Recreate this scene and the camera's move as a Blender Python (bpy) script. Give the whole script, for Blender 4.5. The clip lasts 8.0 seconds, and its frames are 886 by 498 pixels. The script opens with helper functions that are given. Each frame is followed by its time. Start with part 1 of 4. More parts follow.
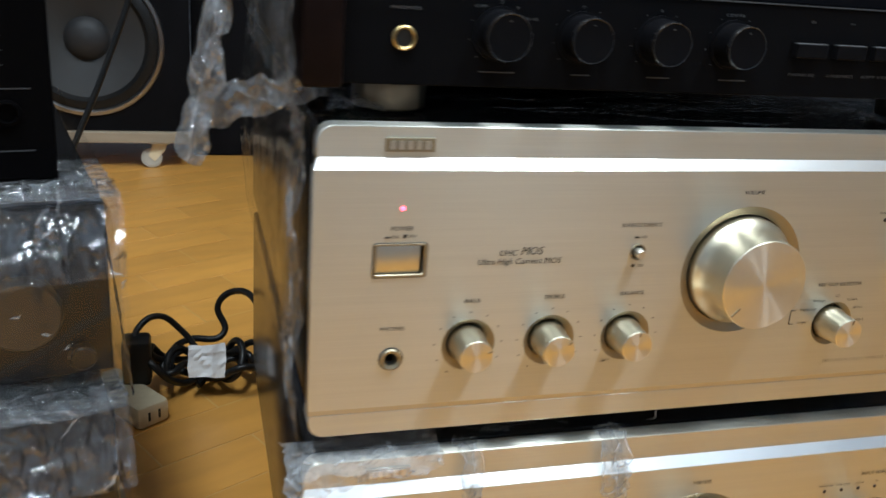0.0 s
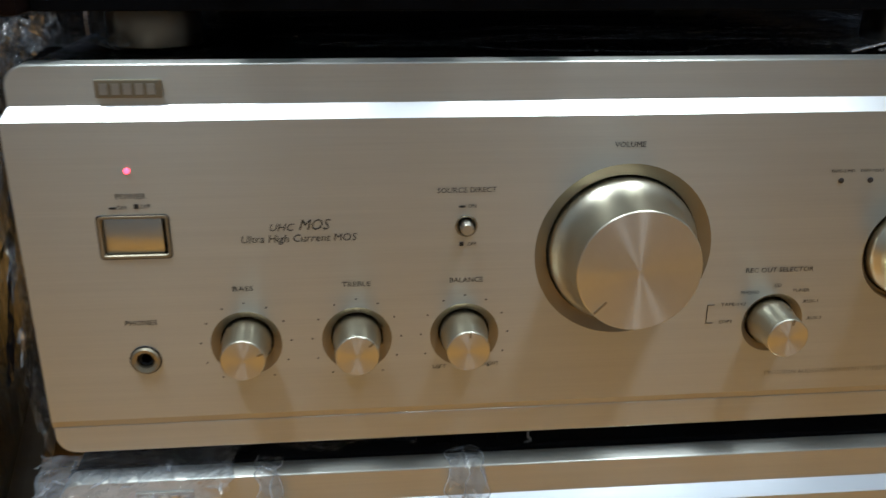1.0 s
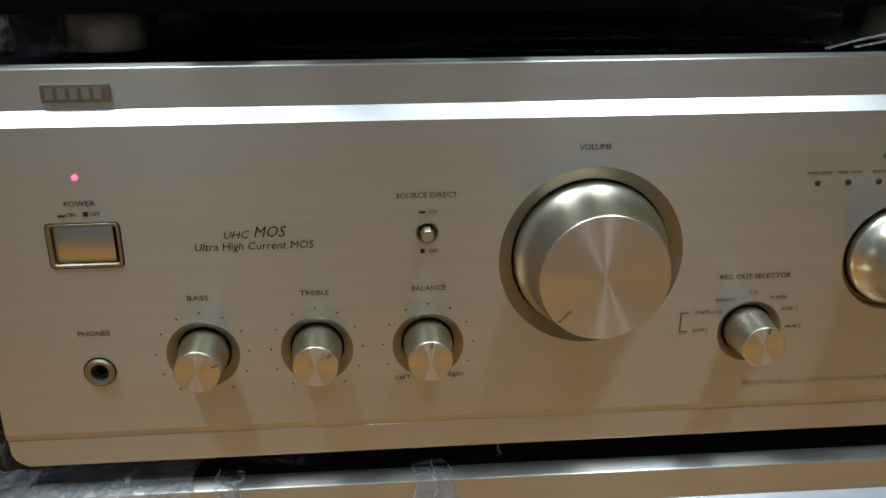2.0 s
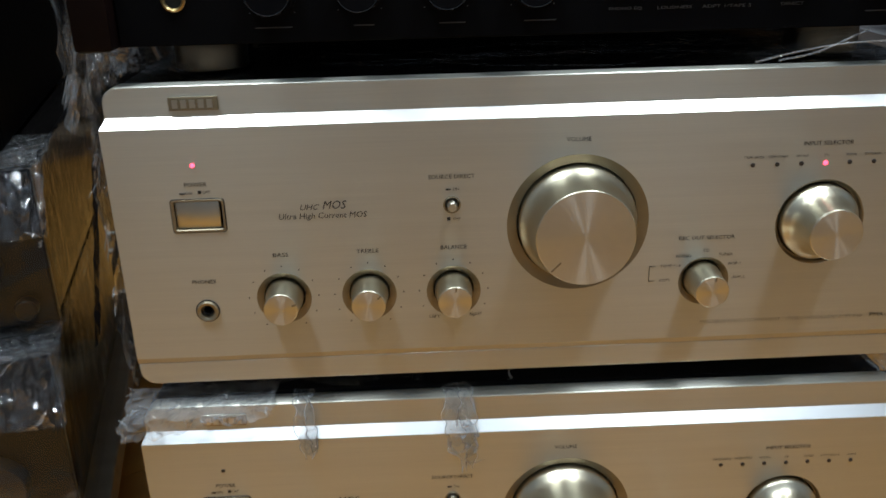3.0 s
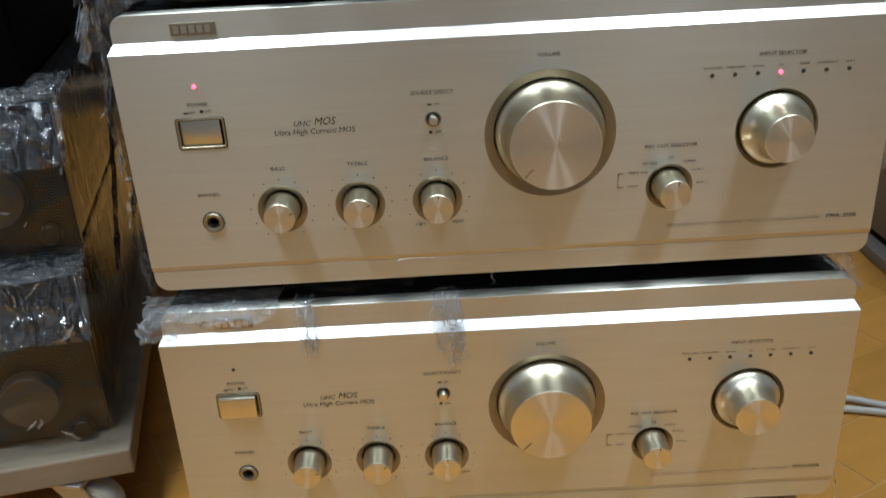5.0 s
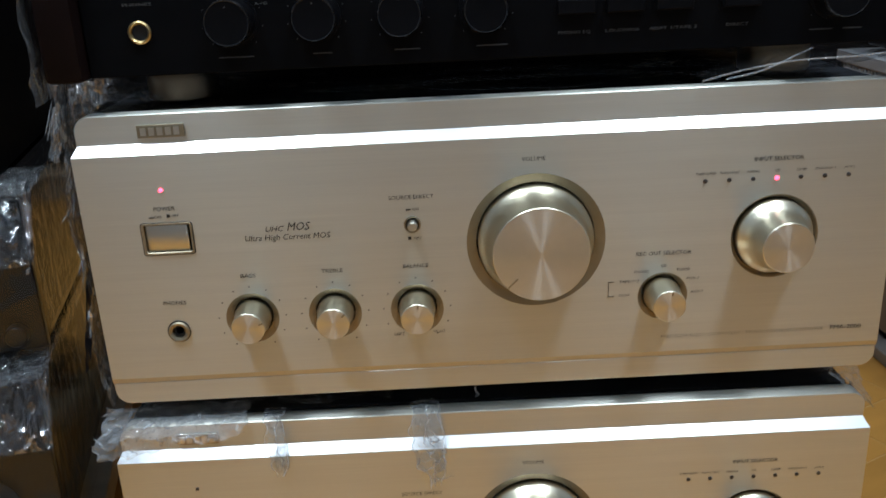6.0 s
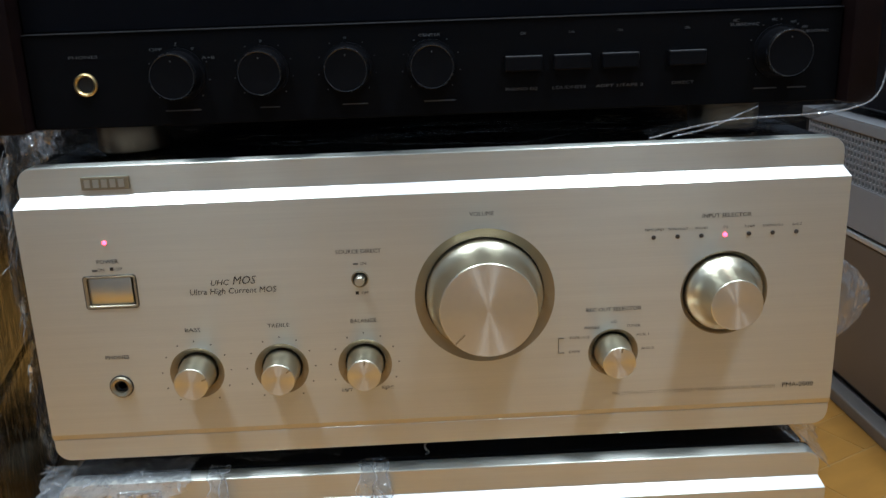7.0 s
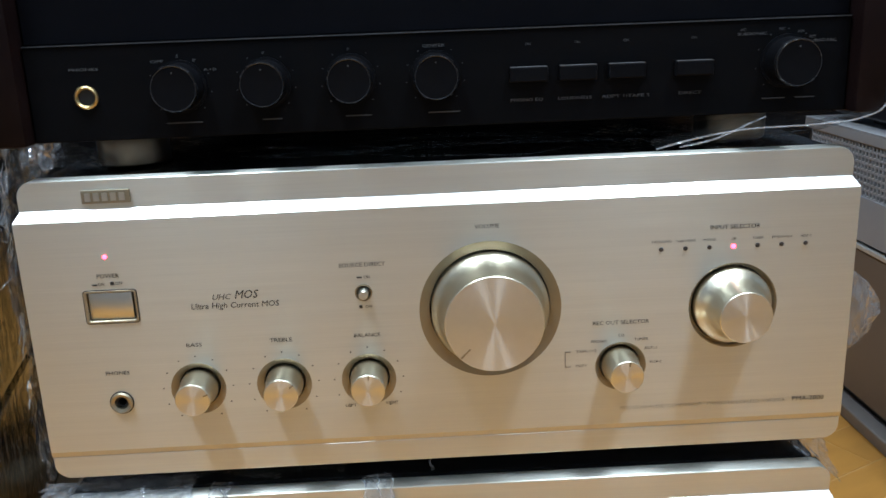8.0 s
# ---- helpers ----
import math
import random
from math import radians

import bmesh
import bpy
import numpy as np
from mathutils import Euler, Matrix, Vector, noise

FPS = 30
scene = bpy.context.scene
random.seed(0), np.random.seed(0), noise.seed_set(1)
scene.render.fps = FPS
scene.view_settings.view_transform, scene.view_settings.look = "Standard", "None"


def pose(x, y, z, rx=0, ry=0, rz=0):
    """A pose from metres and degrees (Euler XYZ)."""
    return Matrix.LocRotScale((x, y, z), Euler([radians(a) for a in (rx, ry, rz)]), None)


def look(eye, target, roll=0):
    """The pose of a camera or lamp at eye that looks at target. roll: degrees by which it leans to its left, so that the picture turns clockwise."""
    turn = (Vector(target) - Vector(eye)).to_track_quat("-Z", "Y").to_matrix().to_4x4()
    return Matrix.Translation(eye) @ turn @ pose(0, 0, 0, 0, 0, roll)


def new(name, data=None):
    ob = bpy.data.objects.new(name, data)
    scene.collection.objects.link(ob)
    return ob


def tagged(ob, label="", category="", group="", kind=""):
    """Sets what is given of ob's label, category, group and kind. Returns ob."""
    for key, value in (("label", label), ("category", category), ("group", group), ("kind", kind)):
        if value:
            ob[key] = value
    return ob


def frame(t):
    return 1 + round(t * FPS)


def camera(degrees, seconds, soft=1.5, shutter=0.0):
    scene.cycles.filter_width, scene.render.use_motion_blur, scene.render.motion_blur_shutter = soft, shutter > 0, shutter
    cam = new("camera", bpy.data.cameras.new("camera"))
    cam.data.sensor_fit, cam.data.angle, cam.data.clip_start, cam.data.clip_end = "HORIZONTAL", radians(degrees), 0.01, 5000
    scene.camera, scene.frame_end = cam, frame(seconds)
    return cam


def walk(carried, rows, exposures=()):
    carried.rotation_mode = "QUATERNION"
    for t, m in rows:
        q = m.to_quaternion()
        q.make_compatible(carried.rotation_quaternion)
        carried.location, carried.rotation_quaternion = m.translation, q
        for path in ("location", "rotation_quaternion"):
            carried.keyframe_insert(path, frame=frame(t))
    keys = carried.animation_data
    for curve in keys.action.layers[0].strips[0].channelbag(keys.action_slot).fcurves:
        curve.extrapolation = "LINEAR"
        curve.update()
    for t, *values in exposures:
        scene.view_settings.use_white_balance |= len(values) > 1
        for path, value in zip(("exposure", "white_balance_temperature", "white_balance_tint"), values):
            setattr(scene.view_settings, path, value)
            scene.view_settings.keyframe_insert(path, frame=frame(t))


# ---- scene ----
cam = camera(53.8, 8.0, 1.5, 0.35)
PATH = [
    (0, (-0.055, -0.392, 0.505), (0.498, 1.41, -0.163), 4.5),
    (0.2, (0.009, -0.385, 0.498), (0.424, 1.455, -0.169), 2.8),
    (0.4, (0.069, -0.373, 0.48), (0.335, 1.49, -0.197), 1.8),
    (0.5, (0.086, -0.365, 0.478), (0.332, 1.496, -0.213), 1.8),
    (1, (0.131, -0.330, 0.474), (0.320, 1.526, -0.248), 0.5),
    (1.2, (0.145, -0.318, 0.466), (0.318, 1.553, -0.218), 0.2),
    (2.3, (0.154, -0.328, 0.475), (0.297, 1.527, -0.258), -0.3),
    (2.5, (0.154, -0.356, 0.497), (0.281, 1.481, -0.284), -0.4),
    (3, (0.154, -0.429, 0.501), (0.218, 1.429, -0.236), -1.4),
    (3.5, (0.162, -0.474, 0.506), (0.215, 1.362, -0.286), -1.8),
    (4, (0.17, -0.49, 0.495), (0.205, 1.302, -0.391), -2.3),
    (4.2, (0.17, -0.489, 0.493), (0.211, 1.28, -0.439), -2.8),
    (5.5, (0.178, -0.461, 0.494), (0.176, 1.399, -0.24), -3.1),
    (6, (0.185, -0.445, 0.497), (0.205, 1.441, -0.166), -2.7),
    (6.5, (0.196, -0.446, 0.501), (0.235, 1.459, -0.107), -2.3),
    (7, (0.205, -0.441, 0.498), (0.264, 1.479, -0.06), -2.0),
    (7.5, (0.202, -0.434, 0.496), (0.229, 1.493, -0.038), -2.0),
    (8, (0.203, -0.435, 0.497), (0.262, 1.492, -0.035), -2.2),
]
EXPOSURES = [(0.0, 0.48, 6200, 10), (0.5, 0.15, 6200, 10), (1.0, -0.38, 6050, 10), (2.5, -0.58, 6150, 10), (3.0, -0.42, 6300, 10), (3.5, -0.08, 6400, 10), (4.0, -0.06, 6600, 10), (5.5, -0.07, 6000, 10), (7.0, 0.0, 5900, 10), (7.5, 0.24, 5800, 10), (8.0, 0.44, 5800, 10)]
walk(cam, [(t, look(eye, target, roll)) for t, eye, target, roll in PATH], EXPOSURES)

# ---- light ----
world = bpy.data.worlds.new("world")
scene.world = world
world.use_nodes = True
world.node_tree.nodes["Background"].inputs[0].default_value = (0.9, 0.93, 1.0, 1)
world.node_tree.nodes["Background"].inputs[1].default_value = 0.02
LAMPS = [(-0.42, -0.40), (0.86, -0.40)]
for lx, ly in LAMPS:
    lamp = bpy.data.lights.new("tube_light", "AREA")
    lamp.shape, lamp.size, lamp.size_y, lamp.energy, lamp.color = "RECTANGLE", 0.26, 0.8, 31.0, (0.86, 0.96, 1.0)
    new("tube_light", lamp).matrix_world = pose(lx, ly, 2.37)


# ---- materials ----
def material(name, color, rough=0.5, metal=0.0, vary=0.12, scale=30.0, stretch=(1, 1, 1), bump=0.0, bump_scale=200.0, rough_vary=0.1, random_tint=0.0, coat=0.0, spin=False, aniso=0.0, spec=0.5):
    """Colour with two sizes of variation, rough patches and fine relief, in object space."""
    m = bpy.data.materials.new(name)
    m.use_nodes = True
    n, l = m.node_tree.nodes, m.node_tree.links
    p = n["Principled BSDF"]
    p.inputs["Metallic"].default_value = metal
    p.inputs["Coat Weight"].default_value = coat
    p.inputs["Specular IOR Level"].default_value = spec
    p.inputs["Coat Roughness"].default_value = 0.15
    co = n.new("ShaderNodeTexCoord")
    mp = n.new("ShaderNodeMapping")
    mp.inputs["Scale"].default_value = stretch
    l.new(co.outputs["Object"], mp.inputs["Vector"])
    big, fine = n.new("ShaderNodeTexNoise"), n.new("ShaderNodeTexNoise")
    big.inputs["Scale"].default_value, fine.inputs["Scale"].default_value = scale * 0.25, scale * 2.0
    big.inputs["Detail"].default_value = 3
    fine.inputs["Detail"].default_value = 6
    l.new(mp.outputs[0], fine.inputs["Vector"])
    l.new(mp.outputs[0], big.inputs["Vector"])
    add = n.new("ShaderNodeMath")
    add.operation = "ADD"
    l.new(big.outputs[0], add.inputs[0])
    l.new(fine.outputs[0], add.inputs[1])
    mr = n.new("ShaderNodeMapRange")
    mr.inputs["From Min"].default_value, mr.inputs["From Max"].default_value = 0.6, 1.4
    mr.inputs["To Min"].default_value, mr.inputs["To Max"].default_value = 1 - vary, 1 + vary
    l.new(add.outputs[0], mr.inputs["Value"])
    hsv = n.new("ShaderNodeHueSaturation")
    hsv.inputs["Color"].default_value = (*color, 1)
    src = mr.outputs[0]
    if random_tint:
        info, mr3, mul = n.new("ShaderNodeObjectInfo"), n.new("ShaderNodeMapRange"), n.new("ShaderNodeMath")
        mr3.inputs["To Min"].default_value, mr3.inputs["To Max"].default_value = 1 - random_tint, 1 + random_tint
        l.new(info.outputs["Random"], mr3.inputs["Value"])
        mul.operation = "MULTIPLY"
        l.new(src, mul.inputs[0])
        l.new(mr3.outputs[0], mul.inputs[1])
        src = mul.outputs[0]
    l.new(src, hsv.inputs["Value"])
    l.new(hsv.outputs[0], p.inputs["Base Color"])
    mr2 = n.new("ShaderNodeMapRange")
    mr2.inputs["To Min"].default_value, mr2.inputs["To Max"].default_value = rough * (1 - rough_vary), rough * (1 + rough_vary)
    l.new(fine.outputs[0], mr2.inputs["Value"])
    l.new(mr2.outputs[0], p.inputs["Roughness"])
    if bump:
        bn, bt = n.new("ShaderNodeTexNoise"), n.new("ShaderNodeBump")
        bn.inputs["Scale"].default_value = bump_scale
        bn.inputs["Detail"].default_value = 4
        l.new(mp.outputs[0], bn.inputs["Vector"])
        bt.inputs["Strength"].default_value = bump
        bt.inputs["Distance"].default_value = 0.0005
        l.new(bn.outputs[0], bt.inputs["Height"])
        l.new(bt.outputs[0], p.inputs["Normal"])
    if aniso:
        p.inputs["Anisotropic"].default_value = aniso
        tg = n.new("ShaderNodeTangent")
        tg.direction_type = "RADIAL" if spin else "UV_MAP"
        if spin:
            tg.axis = "Y"
        else:
            tg.uv_map = "brush"
        p.inputs["Anisotropic Rotation"].default_value = 0.25
        l.new(tg.outputs[0], p.inputs["Tangent"])
    return m


def glow(name, color, strength):
    m = bpy.data.materials.new(name)
    m.use_nodes = True
    p = m.node_tree.nodes["Principled BSDF"]
    p.inputs["Base Color"].default_value = (*color, 1)
    p.inputs["Emission Color"].default_value = (*color, 1)
    p.inputs["Emission Strength"].default_value = strength
    return m


def film_material(name, haze, gloss, most=0.42, relief=0.003, size=1.0):
    """Thin clear wrap: mostly see-through, sharp gloss on every fold, a little milky."""
    m = bpy.data.materials.new(name)
    m.use_nodes = True
    n, l = m.node_tree.nodes, m.node_tree.links
    for node in list(n):
        if node.type == "BSDF_PRINCIPLED":
            n.remove(node)
    out = [x for x in n if x.type == "OUTPUT_MATERIAL"][0]
    clear, shine, milk = n.new("ShaderNodeBsdfTransparent"), n.new("ShaderNodeBsdfGlossy"), n.new("ShaderNodeBsdfDiffuse")
    clear.inputs[0].default_value = (0.96, 0.97, 0.98, 1)
    shine.inputs["Roughness"].default_value = 0.05
    milk.inputs[0].default_value = (0.8, 0.82, 0.85, 1)
    co, bump = n.new("ShaderNodeTexCoord"), n.new("ShaderNodeBump")
    bump.inputs["Strength"].default_value = 0.9
    bump.inputs["Distance"].default_value = relief

    def calc(kind, a, b, third=0.0):
        node = n.new("ShaderNodeMath")
        node.operation = kind
        for k, v in enumerate((a, b, third)):
            if isinstance(v, (int, float)):
                node.inputs[k].default_value = v
            else:
                l.new(v, node.inputs[k])
        return node.outputs[0]

    def folds(turn, scale, sharp):
        """Narrow ridges that run across the sheet along one direction."""
        mp, tex = n.new("ShaderNodeMapping"), n.new("ShaderNodeTexNoise")
        mp.inputs["Rotation"].default_value = turn
        mp.inputs["Scale"].default_value = (scale, scale, scale * 0.3)
        tex.inputs["Scale"].default_value, tex.inputs["Detail"].default_value, tex.inputs["Distortion"].default_value = 1.0, 2.0, 0.5
        l.new(co.outputs["Object"], mp.inputs["Vector"])
        l.new(mp.outputs[0], tex.inputs["Vector"])
        away = calc("ABSOLUTE", calc("SUBTRACT", tex.outputs[0], 0.5), 0.0)
        low = n.new("ShaderNodeClamp")
        l.new(calc("MULTIPLY_ADD", away, -sharp, 1.0), low.inputs[0])
        return calc("POWER", low.outputs[0], 1.6)

    soft = n.new("ShaderNodeTexNoise")
    soft.inputs["Scale"].default_value, soft.inputs["Detail"].default_value = 16.0, 2.0
    l.new(co.outputs["Object"], soft.inputs["Vector"])
    height = calc("ADD", calc("ADD", folds((0.5, 0.7, 0.3), 38.0 * size, 9.0), folds((-0.9, 0.3, -0.6), 62.0 * size, 8.0)), calc("MULTIPLY", soft.outputs[0], 2.2))
    l.new(height, bump.inputs["Height"])
    l.new(bump.outputs[0], shine.inputs["Normal"])
    fres, mul = n.new("ShaderNodeFresnel"), n.new("ShaderNodeMath")
    fres.inputs["IOR"].default_value = 1.5
    l.new(bump.outputs[0], fres.inputs["Normal"])
    mul.operation = "MULTIPLY_ADD"
    mul.use_clamp = True
    l.new(fres.outputs[0], mul.inputs[0])
    mul.inputs[1].default_value, mul.inputs[2].default_value = gloss, 0.0
    a, b = n.new("ShaderNodeMixShader"), n.new("ShaderNodeMixShader")
    a.inputs[0].default_value = haze
    l.new(clear.outputs[0], a.inputs[1])
    l.new(milk.outputs[0], a.inputs[2])
    cap = n.new("ShaderNodeMath")
    cap.operation = "MINIMUM"
    cap.inputs[1].default_value = most
    l.new(mul.outputs[0], cap.inputs[0])
    l.new(cap.outputs[0], b.inputs[0])
    l.new(a.outputs[0], b.inputs[1])
    l.new(shine.outputs[0], b.inputs[2])
    l.new(b.outputs[0], out.inputs["Surface"])
    return m


M_PANEL = material("brushed_champagne_aluminium", (0.655, 0.642, 0.57), 0.352, 0.97, 0.05, 620, (0.016, 1, 1), 0.12, 1500, 0.10, aniso=0.86)
M_CHAMFER = material("bright_cut_aluminium", (0.86, 0.85, 0.83), 0.3, 1.0, 0.03, 60, (0.03, 1, 1), 0.05, 900)
# The groove's gold tint stands for the orange floor reflected in it.
M_GROOVE = material("floor_reflecting_groove", (0.56, 0.51, 0.40), 0.5, 1.0, 0.06, 80)
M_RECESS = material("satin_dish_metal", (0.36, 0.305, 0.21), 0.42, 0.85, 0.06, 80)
M_KNOB = material("turned_knob_metal", (0.72, 0.66, 0.51), 0.34, 1.0, 0.04, 80, bump=0.03, bump_scale=600)
M_SPUN = material("spun_knob_face", (0.76, 0.72, 0.64), 0.32, 0.97, 0.03, 120, rough_vary=0.0, aniso=0.95, spin=True)
M_BUTTON = material("satin_button_metal", (0.70, 0.66, 0.57), 0.3, 1.0, 0.04, 80)
M_BLACKGAP = material("black_gap", (0.008, 0.008, 0.008), 0.6)
M_INK = material("dark_print", (0.028, 0.024, 0.020), 0.6)
M_CHASSIS = material("black_steel_chassis", (0.018, 0.018, 0.02), 0.22, 0.0, 0.2, 20, bump=0.05, bump_scale=400)
M_FACIA = material("black_anodised_facia", (0.0045, 0.0045, 0.0052), 0.42, 0.0, 0.15, 60, (0.1, 1, 1), 0.05, 500, spec=0.035)
M_DECK = material("black_deck_facia", (0.0022, 0.002, 0.0022), 0.45, 0.0, 0.15, 60, spec=0.02)
M_GLASS_BLACK = material("smoked_black_facia", (0.004, 0.0042, 0.0058), 0.34, 0.0, 0.15, 40, spec=0.04)
M_BKNOB = material("black_knob", (0.005, 0.005, 0.006), 0.33, 0.0, 0.15, 100, spec=0.06)
M_BRIM = material("black_knob_rim", (0.006, 0.006, 0.007), 0.27, 0.0, 0.1, 100, spec=0.8)
M_GOLD = material("gold_plated_ring", (0.50, 0.37, 0.17), 0.4, 1.0, 0.05, 100)
M_BRASS = material("worn_brass_foot", (0.30, 0.24, 0.165), 0.35, 1.0, 0.1, 60)
M_SIDEWOOD = material("dark_rosewood", (0.009, 0.005, 0.005), 0.4, 0.0, 0.4, 30, (1, 0.15, 1), 0.1, 300, spec=0.08)
M_WHITEINK = material("pale_print", (0.078, 0.078, 0.081), 0.6)
M_WORN = material("faded_print", (0.036, 0.036, 0.038), 0.6)
M_LED = glow("lit_red_led", (1.0, 0.06, 0.12), 6.0)
M_LEDOFF = material("unlit_led", (0.05, 0.04, 0.035), 0.3)
M_BOARD = material("pale_pine_board", (0.56, 0.38, 0.19), 0.5, 0.0, 0.25, 25, (0.12, 1, 1), 0.2, 300)
M_DOLLY = material("worn_plywood", (0.33, 0.265, 0.185), 0.6, 0.0, 0.25, 25, (0.2, 1, 1), 0.2, 300)
M_GREYBOX = material("grey_card", (0.2, 0.18, 0.17), 0.7, 0.0, 0.1, 30)
M_FLOOR = material("orange_floor_plank", (0.585, 0.281, 0.058), 0.32, 0.0, 0.16, 22, (0.25, 1, 1), 0.08, 200, random_tint=0.08)
M_JOINT = material("pale_floor_joint", (0.60, 0.35, 0.12), 0.45, 0.0, 0.1, 30)
# Leans to blue to cool what the front panels reflect.
M_WALL = material("plain_wall", (0.38, 0.44, 0.52), 0.8, 0.0, 0.06, 6)
M_CEIL = material("ceiling_paint", (0.82, 0.82, 0.82), 0.9, 0.0, 0.04, 6)
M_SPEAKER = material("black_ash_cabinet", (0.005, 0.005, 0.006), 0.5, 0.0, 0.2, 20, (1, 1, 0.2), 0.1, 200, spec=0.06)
M_CONE = material("grey_paper_cone", (0.027, 0.027, 0.027), 0.75, 0.0, 0.12, 40, bump=0.2, bump_scale=300)
M_CAP = material("dark_dust_cap", (0.012, 0.012, 0.013), 0.6, 0.0, 0.1, 60)
M_RING = material("silver_basket_ring", (0.36, 0.36, 0.37), 0.3, 1.0, 0.05, 60)
M_RUBBER = material("black_rubber", (0.007, 0.007, 0.007), 0.42, 0.0, 0.15, 80, spec=0.3)
M_WHITEPLASTIC = material("cream_wheel_plastic", (0.48, 0.46, 0.40), 0.4, 0.0, 0.06, 60)
M_CREAM = material("cream_plastic", (0.70, 0.60, 0.40), 0.4, 0.0, 0.08, 60)
M_WHITECABLE = material("grey_white_cable", (0.55, 0.53, 0.48), 0.45, 0.0, 0.08, 60)
M_STEEL = material("galvanised_steel", (0.6, 0.6, 0.6), 0.35, 1.0, 0.1, 60)
M_GREYMETAL = material("grey_enamel", (0.30, 0.30, 0.31), 0.4, 0.0, 0.06, 20, bump=0.05, bump_scale=600)
M_TAUPE = material("taupe_cabinet", (0.13, 0.105, 0.09), 0.42, 0.0, 0.1, 12, bump=0.05, bump_scale=300)
M_PLINTH = material("grey_plinth_board", (0.26, 0.23, 0.21), 0.5, 0.0, 0.1, 30)
M_TRIM = material("pale_trim", (0.55, 0.53, 0.50), 0.4, 0.3, 0.05, 40)
M_BLACKBOX = material("black_case", (0.010, 0.010, 0.013), 0.3, 0.0, 0.15, 30, spec=0.3)
M_BROWNKNOB = material("bronze_knob", (0.07, 0.056, 0.045), 0.45, 0.2, 0.1, 60)
M_FILM = film_material("clear_stretch_wrap", 0.006, 1.0, 0.3, 0.0009, 0.5)
M_FILM2 = film_material("milky_crumpled_wrap", 0.07, 2.2)
# Milk and extra gloss in the next two stand for lamp glints on the wrap.
M_FILM5 = film_material("milky_glint_wrap", 0.09, 2.4, 0.5, 0.004)
M_FILM6 = film_material("lamp_glint_wrap", 0.03, 3.2, 0.75, 0.0042, 0.9)
M_FILM4 = film_material("pale_torn_wrap", 0.18, 2.0, 0.4)
M_SIDE = material("glossy_black_side", (0.012, 0.011, 0.011), 0.14, 0.0, 0.2, 30, spec=0.5)
# Bluish colour stands for what a fold in the wrap reflects.
M_FOLD = material("bluish_fold_sheen", (0.05, 0.055, 0.075), 0.22, 0.0, 0.3, 60, bump=0.4, bump_scale=150, spec=0.6)
# Milky white that stands for glints on the film's wrinkles and edges.
M_GLINT = film_material("white_film_glint", 0.20, 2.2, 0.5)
M_FILM3 = film_material("taut_stretch_wrap", 0.012, 0.8, 0.25)
M_PAPER = material("white_paper_tag", (0.78, 0.78, 0.78), 0.7)


# ---- building helpers ----
def part(name, bm, mat, parent=None, label="", smooth=False):
    """One mesh object under a thing or a part."""
    if isinstance(bm, bmesh.types.BMesh):
        me = bpy.data.meshes.new(name)
        bmesh.ops.recalc_face_normals(bm, faces=bm.faces)
        bm.to_mesh(me)
        bm.free()
    else:
        me = bm
    if smooth:
        me.polygons.foreach_set("use_smooth", [True] * len(me.polygons))
        me.set_sharp_from_angle(angle=radians(38))
    if mat == M_PANEL:
        uv = me.uv_layers.new(name="brush")
        for lp in me.loops:
            co = me.vertices[lp.vertex_index].co
            uv.data[lp.index].uv = (co.x, co.z - co.y)
    me.materials.clear()
    me.materials.append(mat)
    ob = new(name, me)
    ob.parent = parent
    if label:
        ob["label"] = label
    return ob


def thing(name, m, label, category, group="", kind=""):
    ob = new(name)
    ob.empty_display_size = 0.02
    ob.matrix_world = m
    return tagged(ob, label, category, group, kind)


def box(x0, x1, y0, y1, z0, z1, bevel=0.0, segments=2, bm=None):
    bm = bm or bmesh.new()
    made = bmesh.ops.create_cube(bm, size=1.0)
    vs = made["verts"]
    for v in vs:
        v.co = Vector((x0 + (v.co.x + 0.5) * (x1 - x0), y0 + (v.co.y + 0.5) * (y1 - y0), z0 + (v.co.z + 0.5) * (z1 - z0)))
    if bevel:
        edges = list({e for v in vs for e in v.link_edges})
        bmesh.ops.bevel(bm, geom=edges, offset=bevel, segments=segments, affect="EDGES", profile=0.5)
    return bm


def lathe(profile, cx, cz, steps=64, cap_start=False, cap_end=False, bm=None):
    """Turn (radius, y) pairs round an axis that points along y at (cx, cz)."""
    bm = bm or bmesh.new()
    rings = []
    for r, y in profile:
        rings.append([bm.verts.new((cx + r * math.cos(2 * math.pi * i / steps), y, cz + r * math.sin(2 * math.pi * i / steps))) for i in range(steps)])
    for a, b in zip(rings, rings[1:]):
        for i in range(steps):
            j = (i + 1) % steps
            bm.faces.new((a[i], a[j], b[j], b[i]))
    if cap_start:
        bm.faces.new(rings[0])
    if cap_end:
        bm.faces.new(rings[-1])
    return bm


def lathe_z(profile, cx, cy, steps=40, caps=True):
    bm = bmesh.new()
    rings = [[bm.verts.new((cx + r * math.cos(2 * math.pi * i / steps), cy + r * math.sin(2 * math.pi * i / steps), z)) for i in range(steps)] for r, z in profile]
    for a, b in zip(rings, rings[1:]):
        for i in range(steps):
            j = (i + 1) % steps
            bm.faces.new((a[i], a[j], b[j], b[i]))
    if caps:
        bm.faces.new(rings[0])
        bm.faces.new(rings[-1])
    return bm


